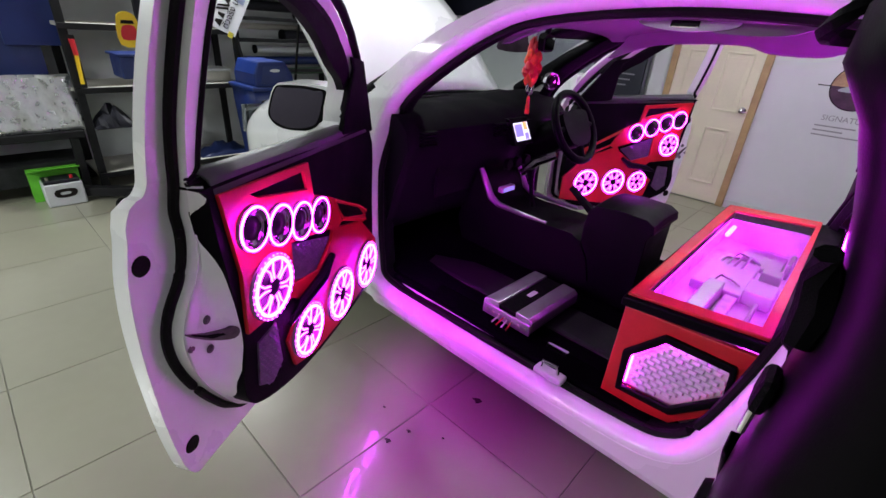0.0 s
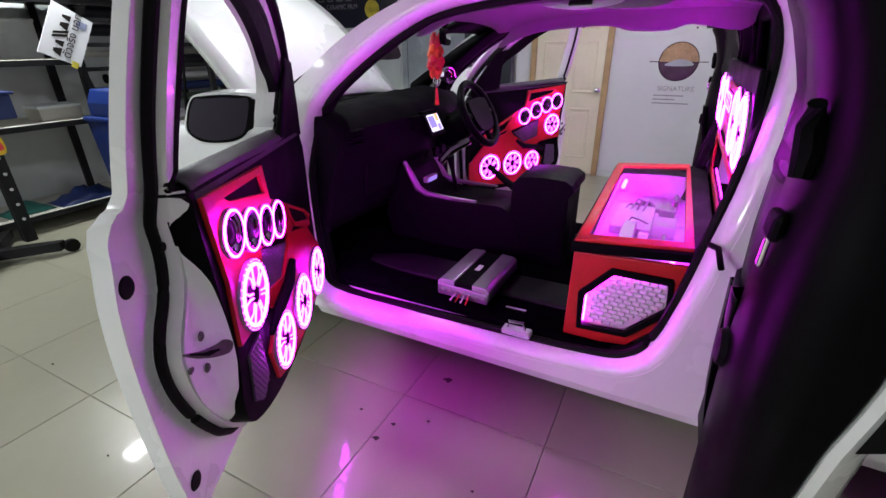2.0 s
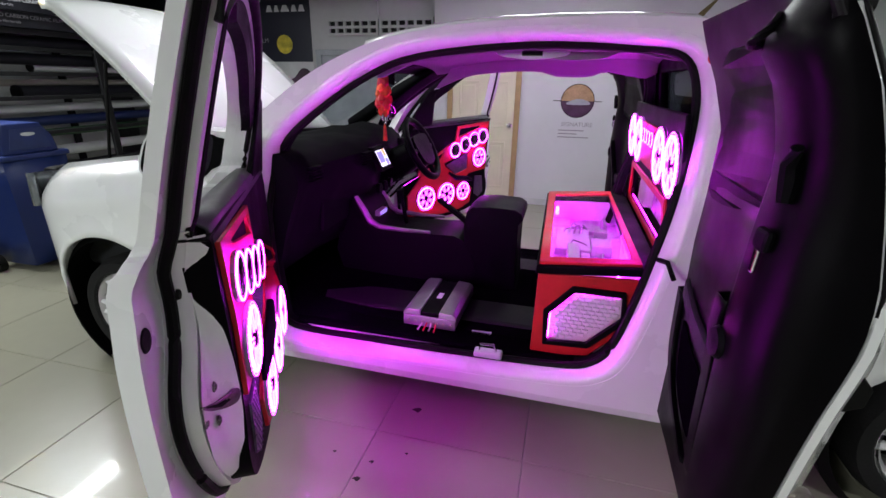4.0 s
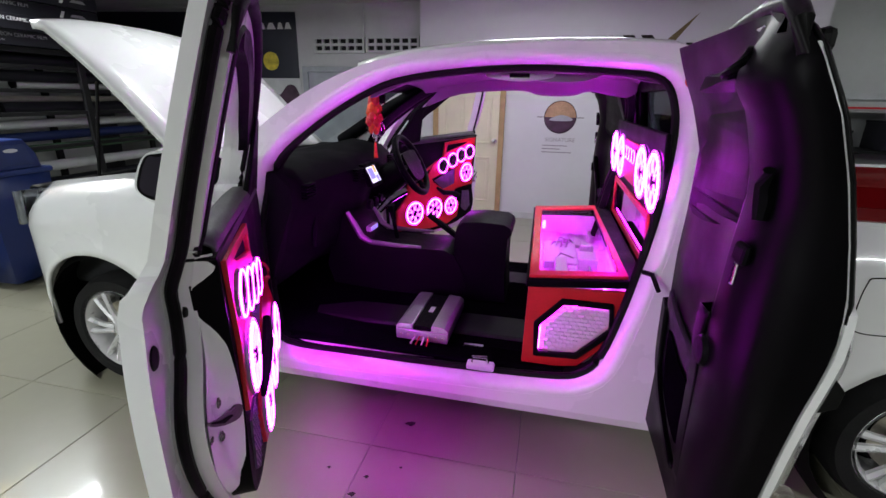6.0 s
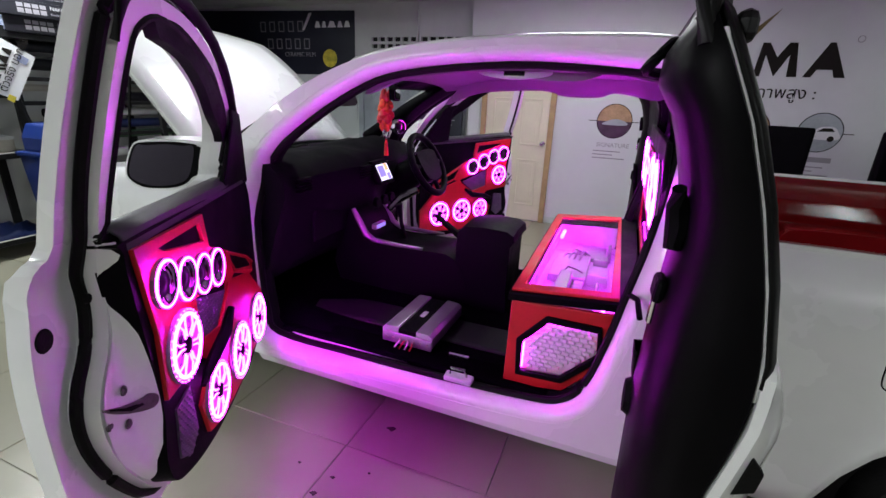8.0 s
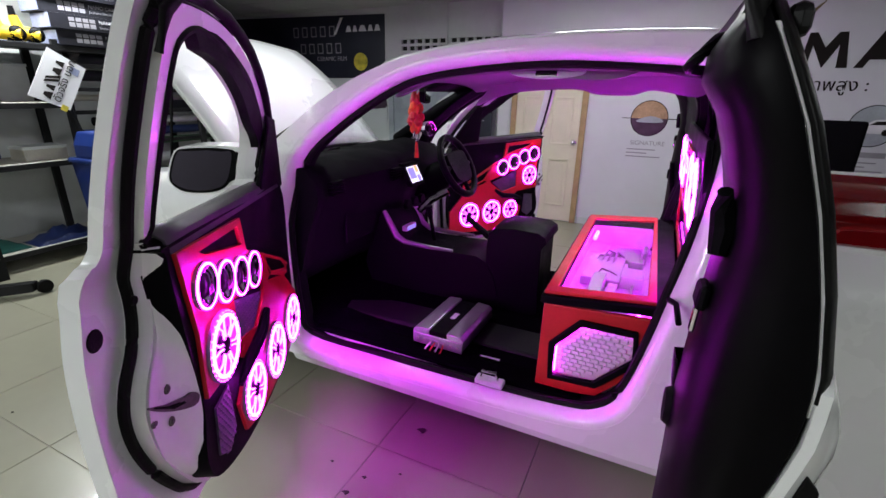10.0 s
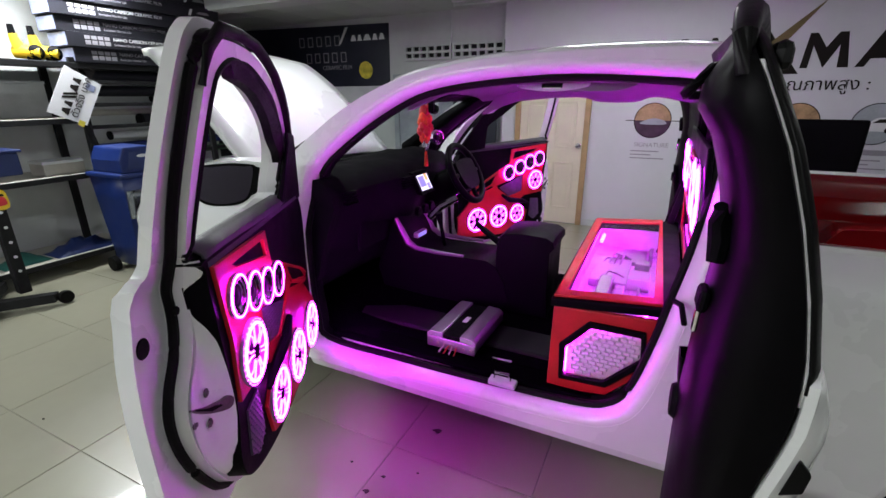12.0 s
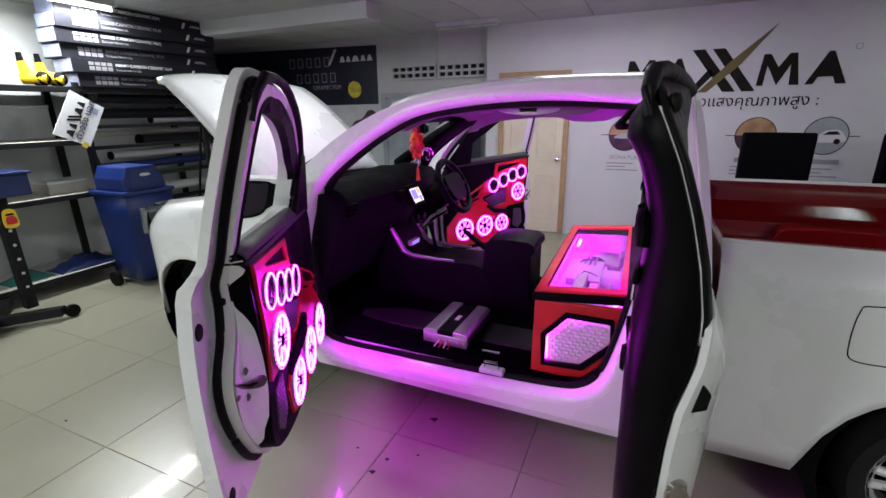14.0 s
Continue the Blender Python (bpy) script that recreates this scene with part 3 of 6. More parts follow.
Shape().prism([(2.43, 0.72), (2.44, 0.9), (2.5, 0.955), (2.56, 0.965), (2.56, 0.72)], lambda a, b, h: (h, a, b), 0.36, 2.58).make("bed_ledge", REDPAINT, truck, "moulded red ledge in the load bed", bevel=0.02)
Shape().prism(smooth_line([(0.66, 0.72), (0.7, 0.93), (0.8, 0.97), (1.15, 0.97), (1.25, 0.93), (1.3, 0.72)], 3), lambda a, b, h: (a, h, b), 2.3, 2.45).make("wheel_box", REDPAINT, truck, smooth=True, bevel=0.02)
Shape().box((0.3, 1.3, 0.65), (0.33, 2.59, 1.1)).make("bed_front", REDPAINT, truck, bevel=0.01)
Shape().box((2.62, 1.24, 0.5), (2.66, 2.65, 1.1)).make("tailgate", PAINT, truck, bevel=0.01)
fr = smooth_line([(0.7, 0.79), (0.8, 0.785), (0.92, 0.79), (0.93, 0.9), (0.92, 0.985), (0.72, 0.985), (0.685, 0.96), (0.68, 0.84)], 5)
Shape().tube([(x, 1.1855, z) for x, z in fr], 0.0022, 5, True).make("fuel_flap", BLACK, truck, "outline gap of the fuel flap")


def wheel(x, z, sg):
    at = lambda a, b, h: (x + a, YC + sg * (1.25 - YC + h), z + b)
    r = 0.31
    wh = Shape().lathe([(0.225, 0.0), (0.24, -0.012), (0.285, -0.01), (r - 0.012, 0.02), (r, 0.05), (r, 0.19), (r - 0.02, 0.22), (0.2, 0.22)], at, 40).make("wheel", TYRE, truck, "black tyre", smooth=True)
    Shape().lathe([(0.228, -0.004), (0.238, 0.004), (0.225, 0.02), (0.212, 0.03), (0.205, 0.18), (0.2, 0.18), (0.2, 0.02), (0.218, -0.004)], at, 40).make("rim", ALLOY, wh, "silver alloy rim", smooth=True)
    for k in range(6):
        a = k * math.tau / 6
        sp = Shape()
        for o in (-0.16, 0.16):
            c0, s0, c1, s1 = math.cos(a + o * 0.9), math.sin(a + o * 0.9), math.cos(a + o), math.sin(a + o)
            sp.tube([at(0.05 * c0, 0.05 * s0, 0.02), at(0.12 * c1, 0.12 * s1, 0.012), at(0.218 * c1, 0.218 * s1, 0.02)], [0.02, 0.014, 0.018], 6)
        sp.make("spoke", ALLOY, wh, smooth=True)
    Shape().lathe([(0.0, 0.0), (0.04, 0.002), (0.055, 0.015), (0.06, 0.05)], at, 20).make("hub", ALLOY, wh, smooth=True)
    Shape().lathe([(0.0, 0.06), (0.15, 0.06)], at, 24).make("brake_disc", STEEL, wh)
    Shape().lathe([(0.385, -0.03), (0.42, 0.0), (0.42, 0.3), (0.0, 0.3)], lambda a, b, h: at(a, b + 0.03, h), 32).make("wheel_well", RUBBER, truck, "black wheel arch liner", smooth=True)


for x in (-2.47, 1.085):
    for s in (1, -1):
        wheel(x, 0.31, s)
Shape().box((-2.9, 1.5, 0.3), (2.5, 2.39, 0.42)).make("chassis", DARKROOM, truck, bevel=0.02)

# ---- front doors with their speakers ----
def door_frame_of(sg):
    """Local door space: u from the hinge, v out of the trim panel, z up. Above the belt the door leans inwards."""
    d, n = Vector((0.5, -0.866, 0)), Vector((0.866, 0.5, 0))
    p0 = Vector((-1.553, 1.15, 0)) + 0.074 * n + (0.0 if sg > 0 else 0.057) * d

    def at(u, z, v):
        u, z, v = float(u), float(z), float(v)
        s = min(1.0, max(0.0, (z - 1.14) / 0.08)) if v > -0.14 or z > 1.16 else 0.0
        v = v * (1 - s) + (-0.07 + (v + 0.07) * (0.72 if v < -0.07 else 0.42)) * s if abs(v) < 0.18 else v
        p = p0 + u * d + (v + (0.29 * (z - 1.12) if z > 1.12 else 0.0)) * n
        return (p.x, YC + sg * (p.y - YC), z)
    return at


def speaker(at, u, z, r, name, parent, kind):
    """A lit ring round a speaker of the given kind, proud of the panel."""
    loc = lambda a, b, h: at(u + a, z + b, h)
    ringed = lambda f, h, n: [loc(r * f * math.cos(math.tau * i / n), r * f * math.sin(math.tau * i / n), h) for i in range(n)]
    sp = Shape().lathe([(r * 1.0, 0.0), (r * 1.0, 0.006), (r * 0.97, 0.01), (r * 0.8, 0.01), (r * 0.78, 0.0)], loc, 32).make(name, BASKET, parent, smooth=True)
    if kind == "horn":
        Shape().tube(ringed(0.92, 0.012, 32), r * 0.06, 6, True).make("light_ring", LED, sp, "glowing pink LED ring", smooth=True)
        Shape().lathe([(r * 0.86, 0.013), (r * 0.8, 0.013), (r * 0.7, 0.007), (r * 0.62, 0.006), (r * 0.52, 0.002)], loc, 28).make("horn", HORN, sp, "chrome tweeter horn", smooth=True)
        Shape().lathe([(r * 0.53, 0.0022), (r * 0.3, 0.002), (r * 0.22, 0.005), (0.0, 0.007)], loc, 18).make("bullet", CONE, sp, smooth=True)
    else:
        Shape().tube(ringed(0.84, 0.012, 32), r * 0.055, 6, True).make("light_ring", LED, sp, "glowing pink LED ring", smooth=True)
        dots = Shape()
        for i in range(30):
            dots.box((-r * 0.018, -r * 0.028, 0.008), (r * 0.018, r * 0.028, 0.013), lambda a, b, h, q=math.tau * i / 30: loc((r * 0.955 + a) * math.cos(q) - b * math.sin(q), (r * 0.955 + a) * math.sin(q) + b * math.cos(q), h))
        dots.make("led_dots", LEDSPOKE, sp, "row of tiny pink LEDs")
        Shape().lathe([(r * 0.8, 0.007), (r * 0.5, 0.004), (r * 0.3, 0.003), (0.0, 0.003)], loc, 24).make("cone", CONE, sp, smooth=True)
        Shape().lathe([(r * 0.26, 0.004), (r * 0.25, 0.012), (r * 0.18, 0.017), (0.0, 0.018)], loc, 18).make("cap", CONE, sp, smooth=True)
        turn = 0.4 + 7.0 * u + 3.0 * z
        for k in range(6):
            a0 = k * math.tau / 6 + turn
            sk = Shape()
            for o in (-0.2, 0.2):
                sk.tube([loc(r * 0.27 * math.cos(a0 + o * 1.1), r * 0.27 * math.sin(a0 + o * 1.1), 0.013), loc(r * 0.55 * math.cos(a0 + o * 0.6), r * 0.55 * math.sin(a0 + o * 0.6), 0.015), loc(r * 0.82 * math.cos(a0 + o * 1.2), r * 0.82 * math.sin(a0 + o * 1.2), 0.013)], r * 0.032, 5)
            sk.make("basket_spoke", LEDSPOKE, sp, "clear spoke glowing pink", smooth=True)


def perforated(shape, at, poly, h, step=0.018, r=0.0055):
    """Rows of small raised studs inside a polygon."""
    us, zs = [p[0] for p in poly], [p[1] for p in poly]

    def inside(a, b):
        c = False
        for i in range(len(poly)):
            (x0, y0), (x1, y1) = poly[i - 1], poly[i]
            if (y0 > b) != (y1 > b) and a < (x1 - x0) * (b - y0) / (y1 - y0) + x0:
                c = not c
        return c
    k, b = 0, min(zs)
    while b < max(zs):
        a = min(us) + (step / 2 if k % 2 else 0)
        while a < max(us):
            if inside(a, b):
                shape.add([(a - r, b, h), (a, b - r, h), (a + r, b, h), (a, b + r, h), (a, b, h + 0.005)], [(0, 1, 4), (1, 2, 4), (2, 3, 4), (3, 0, 4)], at)
            a += step
        b += step * 0.8
        k += 1


def front_door(sg):
    at = door_frame_of(sg)
    outline = smooth_line([(0.0, 0.5), (0.1, 0.37), (0.5, 0.355), (0.98, 0.35), (1.09, 0.36), (1.125, 0.5), (1.138, 0.7), (1.138, 0.87), (1.125, 1.0), (1.1, 1.1), (1.094, 1.17)], 4, False) + smooth_line([(1.08, 1.185), (1.062, 1.2), (1.068, 1.3), (1.066, 1.42), (1.055, 1.53), (1.035, 1.64), (1.01, 1.69),
                           (0.95, 1.712), (0.75, 1.698), (0.52, 1.635), (0.3, 1.52), (0.13, 1.37), (0.03, 1.22), (0.0, 1.05), (0.0, 0.8)], 4, False)
    window = smooth_line([(0.3, 1.175), (0.95, 1.2), (0.975, 1.24), (0.978, 1.4), (0.968, 1.55), (0.94, 1.615), (0.84, 1.635), (0.62, 1.58), (0.42, 1.49), (0.29, 1.38), (0.265, 1.26)], 4)
    dr = Shape().prism(subdivided(outline), at, -0.17, -0.13, [window]).make("front_door", PAINT, truck, "white front door standing open, trimmed in red and black", smooth=True, bevel=0.012)
    rim = smooth_line([(0.04, 0.6), (0.1, 0.48), (0.5, 0.46), (0.83, 0.44), (0.93, 0.49), (0.985, 0.56), (1.04, 0.66), (1.075, 0.76), (1.08, 0.84), (1.055, 0.9), (1.012, 0.955), (0.985, 1.02), (0.978, 1.09), (0.99, 1.17), (1.008, 1.26), (1.018, 1.36), (1.015, 1.48), (1.003, 1.6), (0.985, 1.645), (0.95, 1.672), (0.75, 1.66), (0.54, 1.598), (0.34, 1.485), (0.18, 1.34), (0.07, 1.18), (0.03, 1.0)], 4)
    Shape().prism(subdivided(rim), at, -0.13, -0.068, [window]).make("inner_shell", JAMB, dr, smooth=True, bevel=0.02)
    # rubber seal along the rim of the inner shell
    Shape().tube([at(u, z, -0.108) for u, z in offset(rim, 0.009)], 0.0125, 8, True).make("door_seal", RUBBER, dr, "black rubber seal", smooth=True)
    Shape().tube([at(u, z, -0.06) for u, z in ((1.025, 1.58), (1.015, 1.65), (0.97, 1.69), (0.86, 1.69), (0.75, 1.68), (0.64, 1.652), (0.54, 1.618), (0.44, 1.57), (0.34, 1.505), (0.25, 1.43), (0.16, 1.34))], [0.008, 0.012, 0.014, 0.014, 0.014, 0.014, 0.014, 0.014, 0.014, 0.014, 0.012], 10).make("corner_seal", RUBBER, dr, "black rubber corner of the window frame", smooth=True)
    # dark liner of the window frame
    Shape().tube([at(u, z, -0.07) for u, z in window], 0.008, 6, True).make("window_channel", RUBBER, dr, smooth=True)
    Shape().prism(smooth_line([(0.9, 1.635), (0.79, 1.637), (0.66, 1.605), (0.5, 1.545), (0.37, 1.455), (0.27, 1.36)], 4, False) + smooth_line([(0.3, 1.33), (0.35, 1.372), (0.435, 1.42), (0.546, 1.497), (0.698, 1.567), (0.864, 1.6)], 4, False), at, -0.1, -0.055).make("channel_cover", BLACK, dr, "black cover at the front of the window", smooth=True, bevel=0.006)
    # the shut face swells from the seal up to the trim panel
    outer_ = smooth_line([(1.0, 1.2), (0.985, 1.134), (0.978, 1.078), (0.985, 1.0), (1.015, 0.945), (1.052, 0.9), (1.076, 0.848), (1.074, 0.776), (1.05, 0.69), (1.005, 0.6), (0.95, 0.53), (0.87, 0.47)], 4, False)
    inner_ = smooth_line([(0.985, 1.2), (0.978, 1.134), (0.972, 1.05), (0.965, 0.98), (0.958, 0.92), (0.953, 0.86), (0.949, 0.8), (0.949, 0.74), (0.966, 0.66), (0.955, 0.59), (0.915, 0.525), (0.84, 0.475)], 4, False)
    Shape().grid([[at(p[0] + (q[0] - p[0]) * k / 6, p[1] + (q[1] - p[1]) * k / 6, -0.068 + 0.05 * (k / 6) ** 1.4 + 0.006 * math.sin(9 * p[1] + k)) for k in range(7)] for p, q in zip(outer_, inner_)]).make("shut_face", JAMB, dr, "white pressed steel shut face", smooth=True)
    Shape().prism([(0.02, 1.14), (0.3, 1.17), (0.29, 1.4), (0.33, 1.44), (0.22, 1.42)], at, -0.05, -0.02).make("mirror_corner", BLACK, dr, bevel=0.01)
    # black trim panel
    raw = lambda u, z, v: (*at(u, 1.1, v)[:2], z)
    trim = smooth_line([(0.06, 1.15), (0.4, 1.172), (0.95, 1.195), (0.982, 1.17), (0.976, 1.05), (0.955, 0.85), (0.95, 0.73), (0.975, 0.62), (0.96, 0.54), (0.9, 0.495), (0.78, 0.455), (0.62, 0.43), (0.4, 0.425), (0.15, 0.45), (0.05, 0.56), (0.04, 0.85)], 4)
    Shape().prism(trim, raw, -0.075, -0.012).make("trim_panel", VINYL, dr, "black vinyl door trim", smooth=True, bevel=0.012)
    # sloping top ledge of the trim, its sheen put into a lighter colour
    Shape().grid([[raw(u, 1.17 + 0.035 * u, -0.1), raw(u, 1.19 + 0.035 * u, -0.07), raw(u, 1.192 + 0.033 * u, -0.04), raw(u, 1.18 + 0.03 * u, -0.018), raw(u, 1.15 + 0.025 * u, -0.008)] for u in np.linspace(0.1, 0.965, 8)]).make("top_ledge", SHEENLEDGE, dr, smooth=True, solid=0.01)
    # red upper panel and red lower panel
    red_up = [(0.965, 1.175), (0.57, 1.15), (0.55, 1.04), (0.45, 1.0), (0.16, 0.86), (0.13, 0.79), (0.42, 0.87), (0.58, 0.91), (0.7, 0.935), (0.7, 0.8), (0.55, 0.765), (0.44, 0.84), (0.36, 0.875), (0.18, 0.8), (0.03, 0.66), (0.03, 0.5), (0.2, 0.48), (0.4, 0.455), (0.62, 0.46), (0.74, 0.5), (0.77, 0.62), (0.66, 0.71), (0.72, 0.755), (0.94, 0.77), (0.93, 0.95)]
    cut = [(0.86, 1.142), (0.6, 1.13), (0.585, 1.07), (0.83, 1.125)]
    Shape().prism(red_up, raw, -0.012, 0.0, [cut]).make("red_panel", RED, dr, "red vinyl speaker panel", bevel=0.005)
    Shape().tube([at(u, z, 0.004) for u, z in [(0.42, 0.975), (0.22, 0.885), (0.15, 0.84), (0.17, 0.815), (0.36, 0.885)]], 0.007, 6, True).make("handle_rim", RED, dr, smooth=True)
    Shape().prism([(0.4, 0.965), (0.22, 0.88), (0.17, 0.83), (0.35, 0.885)], at, -0.001, 0.003).make("handle_cup", BLACK, dr)
    g = Shape()
    g.prism([(0.7, 0.93), (0.45, 0.85), (0.56, 0.77), (0.7, 0.795)], at, -0.01, -0.006)
    perforated(g, at, [(0.69, 0.92), (0.47, 0.85), (0.56, 0.78), (0.69, 0.8)], -0.006)
    g.make("upper_grille", MESH, dr, "studded dark grille")
    g = Shape()
    low = [(0.9, 0.71), (0.81, 0.72), (0.8, 0.57), (0.86, 0.53), (0.92, 0.57)]
    g.prism(low, at, -0.012, -0.006)
    perforated(g, at, low, -0.006)
    g.make("lower_grille", MESH, dr, "studded dark grille")
    Shape().tube([at(u, z, 0.012) for u, z in [(0.47, 0.79), (0.55, 0.74), (0.68, 0.72), (0.77, 0.69)]], [0.012, 0.022, 0.02, 0.008], 8).make("arm_pull", VINYL, dr, smooth=True)
    for u, z in ((0.87, 1.055), (0.757, 1.02), (0.648, 0.99), (0.537, 0.967)) if sg > 0 else ((0.872, 1.056), (0.764, 1.036), (0.655, 1.003), (0.536, 0.967)):
        speaker(at, u, z, 0.062, "tweeter", dr, "horn")
    for u, z, r in ((0.82, 0.855, 0.1), (0.655, 0.59, 0.098), (0.405, 0.585, 0.108), (0.15, 0.585, 0.105)) if sg > 0 else ((0.838, 0.881, 0.084), (0.642, 0.615, 0.08), (0.44, 0.619, 0.097), (0.213, 0.619, 0.1)):
        speaker(at, u, z, r, "midrange_speaker", dr, "cone")
    # latch, bolts and holes on the free edge
    swell = lambda u: -0.068 + 0.05 * min(1.0, max(0.0, (1.074 - u) / 0.125)) ** 1.4
    onto = lambda a, b, h: at(a, b, swell(a) + h)
    lk = Shape().prism(smooth_line([(1.072, 0.852), (1.03, 0.828), (0.99, 0.816), (0.968, 0.815), (0.955, 0.795), (0.97, 0.776), (1.02, 0.8), (1.068, 0.84)], 3), onto, 0.001, 0.009).make("latch", ZINC, dr, "steel door latch in its slot", bevel=0.002)
    Shape().prism([(1.066, 0.848), (1.03, 0.823), (0.995, 0.81), (0.99, 0.8), (1.02, 0.806), (1.064, 0.842)], onto, 0.009, 0.0105).make("latch_slot", RUBBER, lk)
    for u, z in ((1.02, 0.862), (1.025, 0.776), (1.068, 0.806)):
        Shape().lathe([(0.0, 0.006), (0.006, 0.006), (0.007, 0.003), (0.011, 0.003), (0.012, 0.0)], lambda a, b, h, u=u, z=z: at(u + a, z + b, swell(u) + 0.003 + h), 12).make("bolt", ZINC, dr, smooth=True)
    Shape().lathe([(0.0, 0.006), (0.01, 0.006), (0.012, 0.0)], lambda a, b, h: at(1.01 + a, 1.085 + b, -0.085 + h), 12).make("plug", RUBBER, dr, smooth=True)
    for u, z in ((1.085, 1.03), (1.075, 0.46)):
        Shape().lathe([(0.0, 0.003), (0.022, 0.003), (0.025, 0.0)], lambda a, b, h, u=u, z=z: at(u + a, z + b, -0.129 + h), 16).make("plug", RUBBER, dr, smooth=True)
    # wing mirror, its glass towards the back
    mx = lambda a, b, h: at(0.12 + h, b, a)
    mir = lambda e, r0: smooth_line([(-0.408 + e, 1.19), (-0.412 + e, 1.25), (-0.4 + e, 1.3), (-0.37 + e, 1.318 - e), (-0.28, 1.322 - e), (-0.19 - r0, 1.318 - e), (-0.155 - r0, 1.3), (-0.148 - r0, 1.25), (-0.155 - r0, 1.185), (-0.19 - r0, 1.145 + e), (-0.29, 1.137 + e), (-0.36 + e, 1.145 + e)], 4)
    Shape().prism(mir(0.0, 0.0), mx, -0.07, 0.06).make("mirror_shell", PAINT, dr, "white wing mirror", smooth=True, bevel=0.02)
    Shape().prism(mir(0.008, 0.028), mx, 0.055, 0.066).make("mirror_rim", BLACK, dr, smooth=True, bevel=0.003)
    Shape().prism(mir(0.017, 0.04), mx, 0.066, 0.068).make("mirror_glass", MIRROR, dr)
    Shape().prism([(-0.2, 1.13), (-0.2, 1.2), (-0.08, 1.22), (-0.08, 1.13)], mx, -0.05, 0.05).make("mirror_arm", PAINT, dr, bevel=0.015)
    return dr


for s in (1, -1):
    front_door(s)


# ---- rear half doors, hinged at their back edge ----
def along(table, z):
    return float(np.interp(z, [p[0] for p in table], [p[1] for p in table]))


# by height: the trim's face, the seam on the free edge, how far the door reaches, and the outer skin
FACE = ((0.33, 0.03), (0.62, 0.017), (0.85, 0.012), (1.02, 0.008), (1.14, 0.012), (1.224, 0.015), (1.355, 0.024), (1.44, 0.006), (1.51, -0.018), (1.56, -0.055), (1.6, -0.02), (1.66, 0.0))
SEAM = ((0.33, 0.098), (0.9, 0.099), (1.0, 0.105), (1.06, 0.12), (1.12, 0.132), (1.2, 0.133), (1.3, 0.117), (1.4, 0.091), (1.5, 0.057), (1.6, 0.012), (1.67, -0.012))
REACH = ((0.33, 0.76), (0.6, 0.8), (0.9, 0.845), (1.0, 0.855), (1.1, 0.846), (1.2, 0.836), (1.3, 0.822), (1.5, 0.816), (1.6, 0.8), (1.64, 0.76), (1.67, 0.68))
SKIN = ((0.33, 0.185), (0.75, 0.2), (0.98, 0.205), (1.08, 0.2), (1.13, 0.188), (1.19, 0.165))
SKINREACH = ((0.33, 0.64), (0.7, 0.7), (0.97, 0.725), (1.1, 0.78), (1.19, 0.8))


